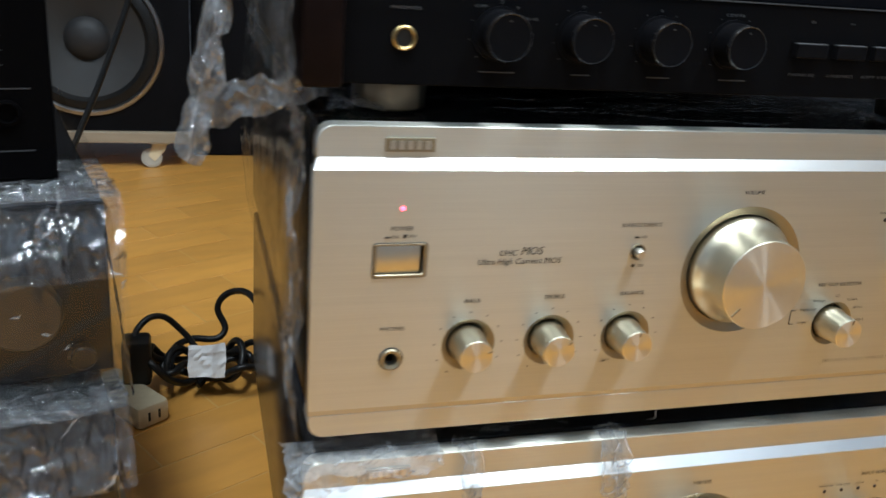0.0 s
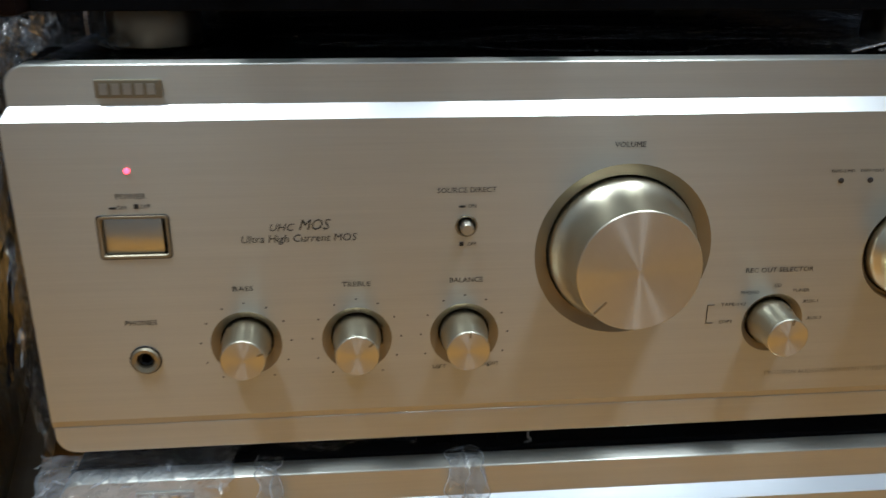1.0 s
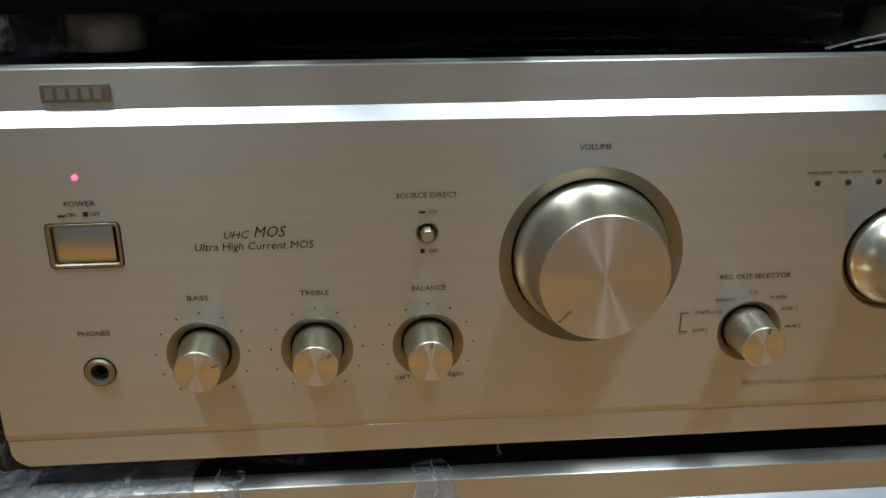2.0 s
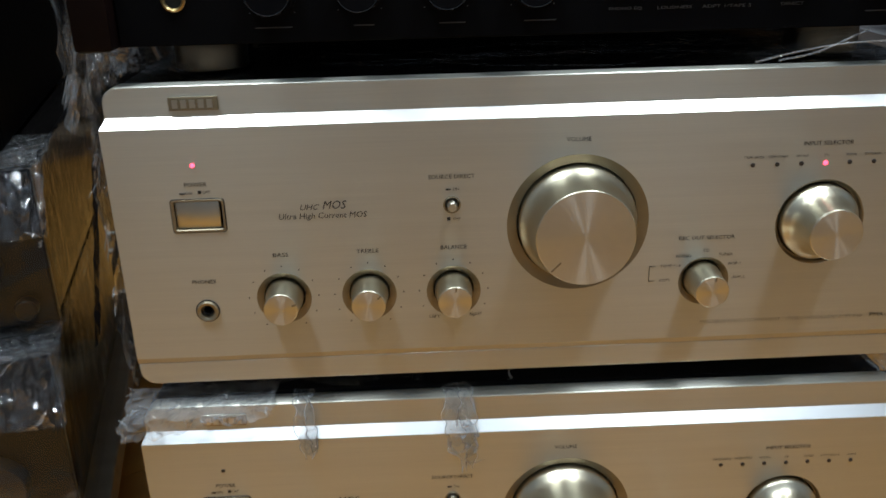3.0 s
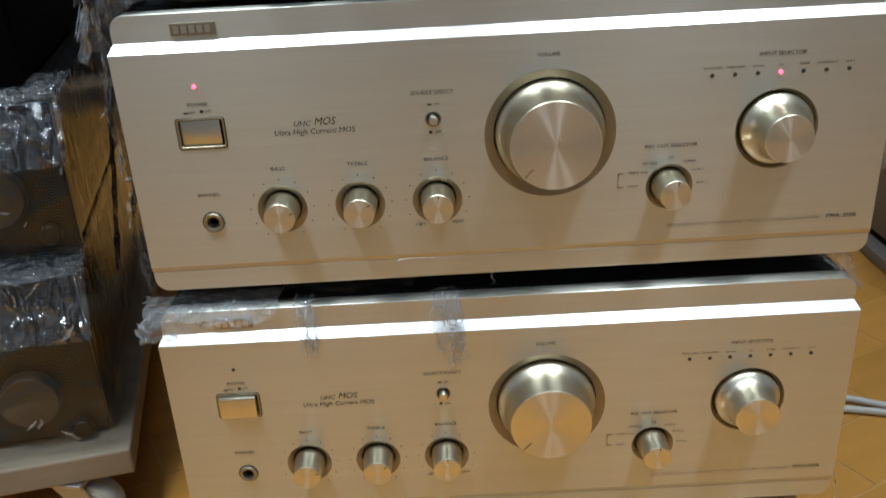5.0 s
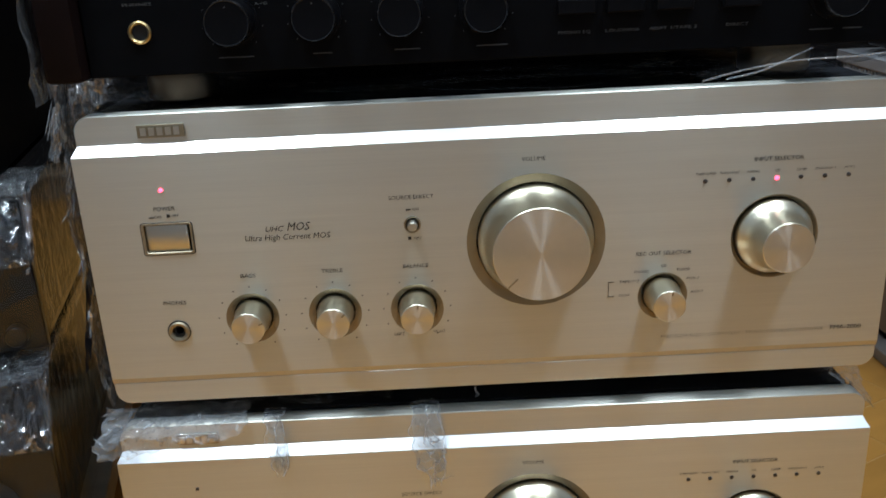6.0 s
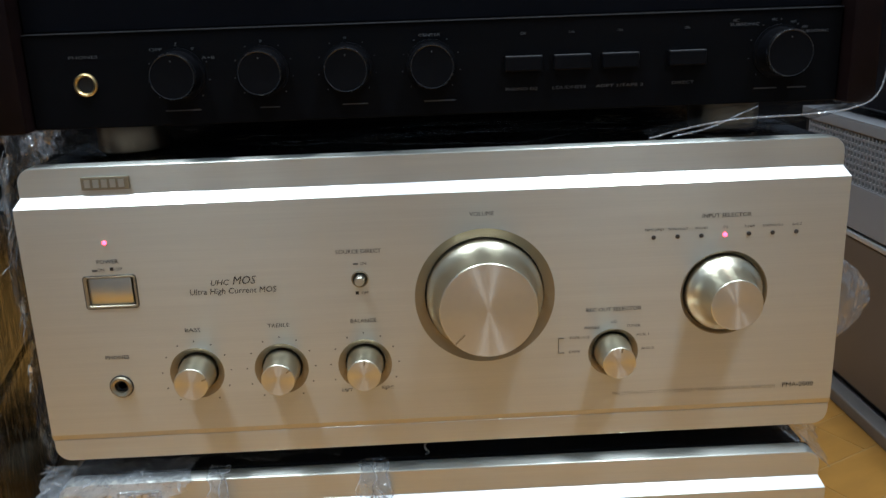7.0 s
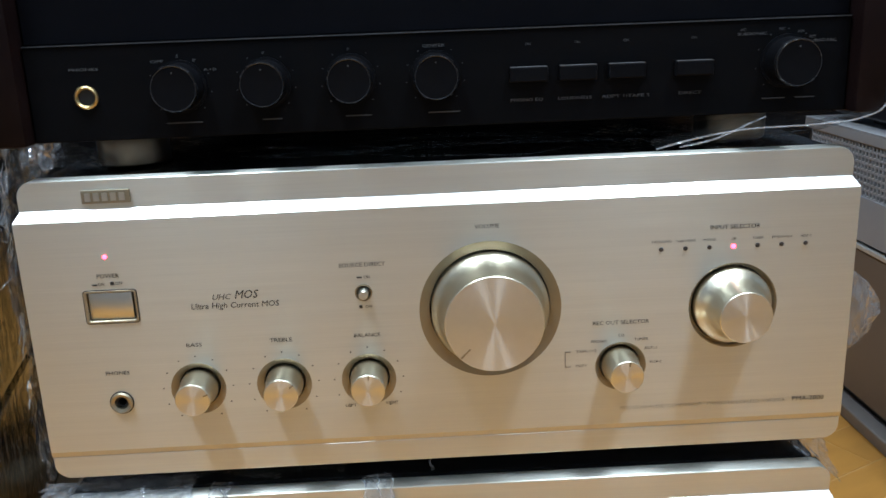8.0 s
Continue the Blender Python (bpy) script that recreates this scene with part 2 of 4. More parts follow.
def prism(profile, x0, x1, inset=None):
    """(y, z) outline swept along x; inset shortens both ends of each outline point."""
    bm = bmesh.new()
    inset = inset or [0] * len(profile)
    a = [bm.verts.new((x0 + i, y, z)) for (y, z), i in zip(profile, inset)]
    b = [bm.verts.new((x1 - i, y, z)) for (y, z), i in zip(profile, inset)]
    for i in range(len(a)):
        j = (i + 1) % len(a)
        bm.faces.new((a[i], a[j], b[j], b[i]))
    bm.faces.new(a)
    bm.faces.new(b)
    return bm


def rounded(x0, x1, z0, z1, radii, steps=8):
    """Outline of a rectangle with radii at bottom left, bottom right, top right, top left."""
    pts = []
    for (cx, cz, a0), r in zip(((x0, z0, 180), (x1, z0, 270), (x1, z1, 0), (x0, z1, 90)), radii):
        if r == 0:
            pts.append((cx, cz))
            continue
        ox, oz = cx + (r if cx == x0 else -r), cz + (r if cz == z0 else -r)
        for i in range(steps + 1):
            a = radians(a0 + 90 * i / steps)
            pts.append((ox + r * math.cos(a), oz + r * math.sin(a)))
    return pts


def circle(cx, cz, r, steps=64):
    return [(cx + r * math.cos(2 * math.pi * i / steps), cz + r * math.sin(2 * math.pi * i / steps)) for i in range(steps)]


def plate(outlines, y0, y1, bevel=0.0):
    """A plate in the xz plane with holes: the first outline is the rim, the others are cut out."""
    cu = bpy.data.curves.new("plate", "CURVE")
    cu.dimensions, cu.fill_mode = "2D", "BOTH"
    cu.extrude = (y1 - y0) / 2 - bevel
    cu.bevel_depth, cu.bevel_resolution = bevel, 1
    for pts in outlines:
        sp = cu.splines.new("POLY")
        sp.points.add(len(pts) - 1)
        for q, (x, z) in zip(sp.points, pts):
            q.co = (x, z, 0, 1)
        sp.use_cyclic_u = True
    ob = bpy.data.objects.new("plate", cu)
    me = bpy.data.meshes.new_from_object(ob)
    me.transform(Matrix.Translation((0, (y0 + y1) / 2, 0)) @ Matrix.Rotation(radians(90), 4, "X"))
    bpy.data.objects.remove(ob)
    bm = bmesh.new()
    bm.from_mesh(me)
    bmesh.ops.remove_doubles(bm, verts=bm.verts, dist=1e-6)
    bm.to_mesh(me)
    bm.free()
    return me


def lettering(text, x, z, size, y, parent, mat, align="CENTER", shear=0.0, width=None, name="lettering", bold=0.0):
    """Printed words, flat on a face that looks along -y; z is the middle of the line, size the height of a capital."""
    cu = bpy.data.curves.new(name, "FONT")
    cu.body, cu.align_x, cu.align_y, cu.size, cu.shear, cu.offset = text, align, "CENTER", size / 0.69, shear, bold
    cu.resolution_u = 2
    ob = bpy.data.objects.new(name, cu)
    me = bpy.data.meshes.new_from_object(ob)
    bpy.data.objects.remove(ob)
    if width and len(me.vertices):
        xs = [v.co.x for v in me.vertices]
        me.transform(Matrix.Diagonal((width / (max(xs) - min(xs)), 1, 1, 1)))
    me.transform(Matrix.Translation((x, y, z)) @ Matrix.Rotation(radians(90), 4, "X"))
    return part(name, me, mat, parent)


def tube(points, radius, cyclic=False, smooth=True):
    """A bent round cable through the points, as a mesh."""
    cu = bpy.data.curves.new("tube", "CURVE")
    cu.dimensions, cu.bevel_depth, cu.bevel_resolution, cu.resolution_u = "3D", radius, 3, 8
    cu.use_fill_caps = True
    sp = cu.splines.new("BEZIER")
    sp.bezier_points.add(len(points) - 1)
    for q, p in zip(sp.bezier_points, points):
        q.co = p
        q.handle_left_type = q.handle_right_type = "AUTO"
    sp.use_cyclic_u = cyclic
    ob = bpy.data.objects.new("tube", cu)
    me = bpy.data.meshes.new_from_object(ob)
    bpy.data.objects.remove(ob)
    return me


def crumpled(nu, nv, place, rough=0.006, scale=40.0, seed=0.0, drawn=1.0):
    """A creased sheet: place(u, v) gives its resting point, noise folds it; drawn < 1 pulls the folds long, aslant."""
    bm = bmesh.new()
    grid = []
    for i in range(nu + 1):
        row = []
        for j in range(nv + 1):
            p = Vector(place(i / nu, j / nv))
            q = Vector(((p.x * 0.8 + p.z * 0.6) * drawn, p.y, p.z * 0.8 - p.x * 0.6)) if drawn < 1 else p
            q = q * scale + Vector((seed, seed * 1.7, -seed))
            fold = noise.noise_vector(q) * rough * 0.7 + noise.noise_vector(q * 2.3) * rough * 0.45
            lean = Vector((q.x * 0.9 + q.z * 0.5, q.y, q.z * 0.6 - q.x * 0.3))
            ridge = (1 - abs(noise.noise(lean * 0.7))) ** 7 + 0.7 * (1 - abs(noise.noise(lean * 1.7 + Vector((9, 2, 5))))) ** 7
            row.append(bm.verts.new(p + fold + Vector((0.2, -1.0, 0.35)) * ridge * rough * 0.9))
        grid.append(row)
    for i in range(nu):
        for j in range(nv):
            bm.faces.new((grid[i][j], grid[i + 1][j], grid[i + 1][j + 1], grid[i][j + 1]))
    return bm


def glint_threads(count, place, seed, reach=0.022, radius=0.0006):
    """Short whitish threads that stand for glints on a sheet of film; place(u, v) gives the sheet."""
    rnd = random.Random(seed)
    out = bmesh.new()
    for _ in range(count):
        u, v = rnd.random(), rnd.random()
        ang = rnd.choice((0.5, 0.9, 1.2, 2.4, 2.7)) + rnd.uniform(-0.35, 0.35)
        long = reach * rnd.uniform(0.25, 1.0)
        p0, pu, pv = Vector(place(u, v)), Vector(place(min(1, u + 0.02), v)), Vector(place(u, min(1, v + 0.02)))
        eu, ev = (pu - p0), (pv - p0)
        eu = eu.normalized() if eu.length > 0 else Vector((1, 0, 0))
        ev = ev.normalized() if ev.length > 0 else Vector((0, 0, 1))
        way = eu * math.cos(ang) + ev * math.sin(ang)
        side = eu.cross(ev)
        r0 = radius * rnd.uniform(0.5, 1.3)
        rings = []
        steps = 6
        for k in range(steps + 1):
            f = k / steps
            c = p0 + way * long * (f - 0.5) + (eu * rnd.uniform(-1, 1) + ev * rnd.uniform(-1, 1)) * 0.0009
            r = r0 * math.sin(math.pi * (0.06 + 0.88 * f))
            across = way.cross(side).normalized()
            rings.append([out.verts.new(c + across * r * math.cos(a) * 1.6 + side * r * math.sin(a)) for a in (0, 2.1, 4.2)])
        for a, b in zip(rings, rings[1:]):
            for m in range(3):
                out.faces.new((a[m], a[(m + 1) % 3], b[(m + 1) % 3], b[m]))
    return out


# ---- the room ----
def room():
    floor = part("floor", box(-2.2, 2.6, -0.83, 3.2, -0.06, -0.0007), M_JOINT)
    tagged(floor, "orange wood-look plank floor with pale joints", "floor", kind="structure")
    ceiling = part("ceiling", box(-2.2, 2.6, -0.83, 3.2, 2.5, 2.58), M_CEIL)
    tagged(ceiling, "plain white painted ceiling", "ceiling", kind="structure")
    # Unseen walls; the one behind the camera stands close to shape the panels' reflections.
    for name, dims in (("wall_north", (-2.3, 2.7, 3.2, 3.3)), ("wall_reflector", (-2.3, 2.7, -0.93, -0.83)), ("wall_west", (-2.3, -2.2, -0.83, 3.2)), ("wall_east", (2.6, 2.7, -0.83, 3.2))):
        tagged(part(name, box(*dims, -0.06, 2.58), M_WALL), "plain grey wall added to close the room", "wall", kind="structure")
    return floor


floor = room()
for lx, ly in LAMPS:
    fix = thing("ceiling_lamp", pose(lx, ly, 2.38), "long white fluorescent ceiling lamp", "lamp", "ceiling lamps")
    part("housing", box(-0.15, 0.15, -0.41, 0.41, 0.0, 0.12, 0.01), M_CEIL, fix)


# ---- the champagne amplifiers ----
W, FACE_Z0, FACE_Z1 = 0.434, 0.0320, 0.1595
KNOBS = {  # centre x, z, dish radius, hole radius, root radius, face radius, face y, pointer degrees
    "volume_knob": (0.2402, 0.1020, 0.0376, 0.0322, 0.0313, 0.0254, -0.0228, 225),
    "input_knob": (0.3698, 0.0978, 0.0238, 0.0216, 0.0208, 0.0138, -0.0202, None),
    "record_knob": (0.3100, 0.0662, 0.0138, 0.0110, 0.0102, 0.0089, -0.0155, 80),
    "bass_knob": (0.0831, 0.0654, 0.0146, 0.0110, 0.0101, 0.0089, -0.0152, 20),
    "treble_knob": (0.1287, 0.0656, 0.0146, 0.0110, 0.0101, 0.0089, -0.0152, 40),
    "balance_knob": (0.1740, 0.0658, 0.0146, 0.0110, 0.0101, 0.0089, -0.0152, 85),
}


def amplifier(base, lit, label):
    amp = thing("amplifier", base, label, "amplifier", "champagne amplifiers")
    # case behind the face
    body = part("chassis", box(0.004, W - 0.004, 0.0225, 0.45, 0.014, 0.1776, 0.003), M_CHASSIS, amp, "black sheet-steel cover", True)
    for fx in (0.05, W - 0.05):
        for fy in (0.06, 0.39):
            part("foot", lathe_z([(0.02, 0.0), (0.022, 0.002), (0.022, 0.014)], fx, fy), M_RUBBER, amp, "", True)
    # face with all its openings
    holes = [circle(cx, cz, rd) for cx, cz, rd, *_ in KNOBS.values()]
    bx0, bx1, bz0, bz1 = 0.0302, 0.0568, 0.1050, 0.1224
    holes.append(rounded(bx0, bx1, bz0, bz1, (0.0012,) * 4, 3))
    holes.append(circle(0.0418, 0.0597, 0.0052, 32))
    holes.append(circle(0.1740, 0.1148, 0.0046, 32))
    face = part("face_plate", plate([rounded(0, W, FACE_Z0, FACE_Z1, (0, 0, 0, 0)), *holes], 0.0, 0.008), M_PANEL, amp, "brushed champagne aluminium front panel")
    part("back_plate", box(0.003, W - 0.003, 0.0165, 0.0225, 0.0185, 0.176), M_BLACKGAP, amp)
    part("chamfer_strip", prism([(0.0, FACE_Z1), (0.0055, 0.1645), (0.0125, 0.1645), (0.0125, FACE_Z1 - 0.004), (0.0081, FACE_Z1 - 0.004), (0.0081, FACE_Z1)], 0, W, [0, 0.0025, 0.0025, 0.001, 0.001, 0.0]), M_CHAMFER, amp, "polished sloping strip that catches the ceiling light")
    part("top_band", plate([rounded(0.0025, W - 0.0025, 0.1645, 0.1792, (0, 0, 0.008, 0.008))], 0.0055, 0.0164, 0.0006), M_PANEL, amp)
    part("groove", prism([(0.0, FACE_Z0), (0.0010, 0.0284), (0.0080, 0.0284), (0.0080, FACE_Z0)], 0, W), M_GROOVE, amp)
    part("lower_lip", plate([rounded(0.0008, W - 0.0008, 0.0165, 0.0284, (0.008, 0.008, 0, 0))], 0.0006, 0.0160, 0.0004), M_PANEL, amp)
    # knobs in their dishes
    for name, (cx, cz, rd, rh, rr, rf, fy, pointer) in KNOBS.items():
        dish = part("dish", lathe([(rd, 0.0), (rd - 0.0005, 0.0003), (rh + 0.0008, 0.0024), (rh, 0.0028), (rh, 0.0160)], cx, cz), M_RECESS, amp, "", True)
        drop, bell = rr - rf, ((0.0, 0.035), (0.06, 0.075), (0.18, 0.12), (0.35, 0.175), (0.52, 0.245), (0.67, 0.34), (0.79, 0.46), (0.88, 0.60), (0.95, 0.77), (0.99, 0.90), (1.0, 0.965))
        knob = part(name, lathe([(rr, 0.0160), (rr, 0.0020)] + [(rr - drop * a, fy * b) for a, b in bell] + [(rf, fy + 0.0004), (rf - 0.0004, fy)], cx, cz, 72), M_KNOB, amp, "turned aluminium knob", True)
        part("knob_face", lathe([(rf - 0.0004, fy), (rf * 0.5, fy - 0.00003), (0.0003, fy - 0.00006)], cx, cz, 72, cap_end=True), M_SPUN, knob, "spun metal face with radial shine", True)
        if pointer is not None:
            a = radians(pointer)
            r0, r1 = rf * 0.70, rf * 0.97
            bm = box(r0, r1, fy - 0.0004, fy + 0.001, -0.0004, 0.0004)
            bm.transform(Matrix.Translation((cx, 0, cz)) @ Matrix.Rotation(-a, 4, "Y"))
            part("pointer", bm, M_RECESS, knob)
    # tone scales
    for name, n0 in (("bass_knob", 11), ("treble_knob", 11), ("balance_knob", 11)):
        cx, cz, rd = KNOBS[name][:3]
        for i in range(n0):
            a = radians(-55 + 290 * i / (n0 - 1))
            part("scale_dot", lathe([(0.00042, -0.0001), (0.00042, 0.0003)], cx + 0.0185 * math.cos(a), cz + 0.0185 * math.sin(a), 8, True), M_INK, amp)
    # power switch
    part("switch_well", box(bx0 - 0.0005, bx1 + 0.0005, 0.0082, 0.0160, bz0 - 0.0005, bz1 + 0.0005), M_BLACKGAP, amp)
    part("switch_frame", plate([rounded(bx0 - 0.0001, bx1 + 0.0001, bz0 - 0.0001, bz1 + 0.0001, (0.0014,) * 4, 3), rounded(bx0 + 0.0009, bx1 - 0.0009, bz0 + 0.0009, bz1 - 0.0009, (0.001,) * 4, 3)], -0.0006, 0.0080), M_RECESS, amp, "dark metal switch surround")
    part("switch_rim", plate([rounded(bx0 - 0.0006, bx1 + 0.0006, bz0 - 0.0005, bz1 + 0.0005, (0.0017,) * 4, 3), rounded(bx0 - 0.0001, bx1 + 0.0001, bz0 - 0.0001, bz1 + 0.0001, (0.0014,) * 4, 3)], -0.0003, 0.0002), M_BLACKGAP, amp)
    part("power_button", box(bx0 + 0.0013, bx1 - (0.0025 if lit else 0.002), 0.0012 if lit else -0.0035, 0.0081, bz0 + 0.0012, bz1 - 0.0014, 0.0008), M_BUTTON, amp, "pressed-in power button" if lit else "power button standing out", True)
    # lamp, socket, source switch
    part("power_light", lathe([(0.0011, 0.0002), (0.0011, -0.0004), (0.0006, -0.0008)], 0.0436, 0.1405, 20, False, True), M_LED if lit else M_LEDOFF, amp, "glowing red power light" if lit else "unlit power light", True)
    part("socket_ring", lathe([(0.0060, 0.0001), (0.0059, -0.0010), (0.0052, -0.0017), (0.0036, -0.0010), (0.0031, 0.012)], 0.0418, 0.0597, 40), M_RECESS, amp, "headphone socket ring", True)
    part("socket_rim", lathe([(0.0064, 0.0001), (0.0064, -0.0004), (0.0058, -0.0004)], 0.0418, 0.0597, 40), M_BLACKGAP, amp, "", True)
    part("socket_sleeve", lathe([(0.0030, 0.0010), (0.0022, 0.0012), (0.0020, 0.0150)], 0.0418, 0.0597, 32), M_BLACKGAP, amp, "", True)
    part("source_ring", lathe([(0.0046, 0.0002), (0.0045, -0.0006), (0.0038, -0.0002), (0.0036, 0.006), (0.001, 0.0065)], 0.1740, 0.1148, 36, False, True), M_RECESS, amp, "", True)
    part("source_button", lathe([(0.0027, 0.0062), (0.0027, -0.0040), (0.0021, -0.0048)], 0.1740, 0.1148, 28, False, True), M_BUTTON, amp, "", True)
    # input lights
    names = ("TAPE-2/MD", "TAPE-1/DAT", "PHONO", "CD", "TUNER", "DVD/AUX-1", "AUX-2")
    for i, text in enumerate(names):
        lx = 0.3303 + 0.01275 * i
        on = lit and i == 3
        part("input_light", lathe([(0.0012, 0.0002), (0.0012, -0.0003), (0.0007, -0.0006)], lx, 0.1306, 16, False, True), M_LED if on else M_LEDOFF, amp, "glowing red input light" if on else "", True)
        lettering(text, lx, 0.1347, 0.00125, -0.0003, amp, M_INK, width=0.0105 if len(text) > 8 else None)
    # raised maker's plate, plain shapes in place of the mark
    badge = part("badge", box(0.0345, 0.0590, 0.0042, 0.0065, 0.1674, 0.1743, 0.0004), M_RECESS, amp, "small raised metal badge")
    for i in range(5):
        part("badge_bar", box(0.0365 + i * 0.0043, 0.0393 + i * 0.0043, 0.0036, 0.0044, 0.1688, 0.1729), M_BUTTON, badge)
    # words on the face
    y = -0.0003
    for text, x, z, size, width in (
        ("POWER", 0.0438, 0.1303, 0.0022, 0.0113), ("PHONES", 0.0417, 0.0766, 0.0021, 0.0125),
        ("SOURCE DIRECT", 0.1740, 0.1300, 0.0021, 0.0238), ("ON", 0.1762, 0.1233, 0.0015, None), ("OFF", 0.1764, 0.1070, 0.0015, None),
        ("BASS", 0.0833, 0.0903, 0.0021, 0.0082), ("TREBLE", 0.1290, 0.0908, 0.0021, 0.0117), ("BALANCE", 0.1744, 0.0912, 0.0021, 0.0138),
        ("LEFT", 0.1634, 0.0512, 0.0016, 0.0058), ("RIGHT", 0.1857, 0.0517, 0.0016, 0.0066),
        ("VOLUME", 0.2393, 0.1475, 0.0022, 0.0127), ("INPUT SELECTOR", 0.3688, 0.1412, 0.0022, 0.0262),
        ("REC OUT SELECTOR", 0.3097, 0.0913, 0.0021, 0.0302), ("CD", 0.3100, 0.0840, 0.0016, None), ("PHONO", 0.2980, 0.0810, 0.0015, 0.0082),
        ("TUNER", 0.3208, 0.0813, 0.0015, 0.0077), ("AUX-1", 0.3262, 0.0760, 0.0015, 0.0068), ("AUX-2", 0.3290, 0.0678, 0.0015, 0.0068),
        ("COPY", 0.2886, 0.0674, 0.0015, 0.0062), ("TAPE-1>2", 0.2912, 0.0757, 0.0015, 0.0112),
        ("PRECISION AUDIO COMPONENT / STEREO INTEGRATED AMPLIFIER", 0.3560, 0.0412, 0.0020, 0.0915), ("PMA-2000", 0.4145, 0.0416, 0.0026, 0.0175),
        ("ON", 0.0400, 0.1260, 0.0016, None), ("OFF", 0.0490, 0.1262, 0.0016, None),
    ):
        lettering(text, x, z, size, y, amp, M_INK, width=width, bold=-0.00007 if len(text) > 20 else 0.0)
    lettering("Ultra High Current MOS", 0.1068, 0.1114, 0.0031, y, amp, M_INK, width=0.0455, shear=0.15)
    lettering("UHC", 0.1000, 0.1161, 0.0030, y, amp, M_INK, width=0.0098, shear=0.3)
    lettering("MOS", 0.1128, 0.1169, 0.0044, y, amp, M_INK, width=0.0125, shear=0.3)
    for x0, z0, w, h in ((0.0353, 0.1253, 0.0026, 0.0008), (0.0446, 0.1254, 0.0018, 0.0018), (0.1709, 0.1228, 0.0026, 0.0008), (0.1713, 0.1063, 0.0017, 0.0017),
                         (0.2797, 0.0670, 0.00025, 0.0088), (0.2797, 0.0670, 0.0032, 0.00025), (0.2797, 0.0756, 0.0032, 0.00025)):
        part("printed_mark", box(x0, x0 + w, -0.0003, 0.0002, z0, z0 + h), M_INK, amp)
    return amp


BASE_LOW, BASE_TOP = 0.0628, 0.2405
amplifier(pose(0, 0, BASE_TOP), True, "champagne brushed-aluminium stereo amplifier, switched on, stacked on another")
amplifier(pose(-0.0033, -0.0078, BASE_LOW, 0, 0, -0.42), False, "champagne aluminium stereo amplifier, switched off, film on its corners")


# ---- black amplifier on top ----
def black_amplifier():
    base = BASE_TOP + 0.1795
    amp = thing("amplifier", pose(0, 0, base), "black integrated amplifier with dark wood side panels, standing on brass feet", "amplifier")
    x0, x1, fy, z0 = 0.0135, 0.4275, 0.012, 0.0185
    part("case", box(x0, x1, fy + 0.006, 0.40, z0, 0.165, 0.002), M_CHASSIS, amp)
    part("lower_facia", box(x0, x1, fy, fy + 0.0058, z0, 0.0655, 0.0006), M_FACIA, amp, "matt black control panel")
    part("facia_edge", box(x0, x1, fy - 0.0008, fy + 0.0058, 0.0656, 0.0660), M_WORN, amp, "thin bright edge line")
    part("upper_facia", box(x0, x1, fy + 0.003, fy + 0.0058, 0.0664, 0.165, 0.0006), M_GLASS_BLACK, amp, "dark upper panel")
    for a, b in ((-0.0065, x0 - 0.0008), (x1 + 0.0008, 0.4440)):
        part("side_panel", box(a, b, fy - 0.010, 0.40, z0 - 0.001, 0.168, 0.0025), M_SIDEWOOD, amp, "dark reddish wooden side panel", True)
    for fx in (0.047, 0.385):
        for y in (0.06, 0.34):
            part("foot", lathe_z([(0.0185, 0.0), (0.0195, 0.001), (0.0195, 0.013), (0.0175, z0)], fx, y), M_BRASS, amp, "short brass foot", True)
    ring = part("socket_ring", lathe([(0.0058, fy), (0.0058, fy - 0.0016), (0.0050, fy - 0.0022), (0.0041, fy - 0.0012), (0.0040, fy + 0.001)], 0.0420, 0.0405, 36), M_GOLD, amp, "gold headphone socket ring", True)
    part("socket_hole", lathe([(0.0040, fy - 0.0002), (0.0001, fy - 0.00025)], 0.0420, 0.0405, 24, False, True), M_BLACKGAP, ring)
    for kx, kz, kr in ((0.0888, 0.0440, 0.0117), (0.1313, 0.0442, 0.0113), (0.1736, 0.0443, 0.0113), (0.2162, 0.0443, 0.0113), (0.3955, 0.0445, 0.0122)):
        knob = part("knob", lathe([(kr * 1.12, fy), (kr * 1.12, fy - 0.001), (kr, fy - 0.0012), (kr * 0.98, fy - 0.0132), (kr * 0.92, fy - 0.0148), (kr * 0.3, fy - 0.0144), (0.0005, fy - 0.0144)], kx, kz, 48, False, True), M_BKNOB, amp, "round black knob", True)
        part("rim", lathe([(kr * 0.985, fy - 0.0130), (kr * 0.965, fy - 0.0143), (kr * 0.93, fy - 0.0150), (kr * 0.90, fy - 0.0149)], kx, kz, 48), M_BRIM, knob, "polished rounded rim", True)
        part("pointer", box(kx - 0.0003, kx + 0.0003, fy - 0.0150, fy - 0.0145, kz + kr * 0.62, kz + kr * 0.68), M_WHITEINK, knob)
        for i in range(9):
            a = radians(-45 + 270 * i / 8)
            part("scale_dot", box(-0.00025, 0.00025, fy - 0.0002, fy + 0.0002, -0.00025, 0.00025), M_WHITEINK, amp).location = (kx + kr * 1.32 * math.cos(a), 0, kz + kr * 1.32 * math.sin(a))
    for bx, w in ((0.2535, 0.0192), (0.2785, 0.0190), (0.3033, 0.0188), (0.3377, 0.0190)):
        button = part("push_button", box(bx, bx + w, fy - 0.0045, fy + 0.001, 0.0395, 0.0468, 0.0006), M_BKNOB, amp, "flat black push button")
        # Pale strip that stands for the highlight on the button's top edge.
        part("button_highlight", box(bx + 0.0004, bx + w - 0.0004, fy - 0.0044, fy - 0.001, 0.0468, 0.0471), M_WHITEINK, button)
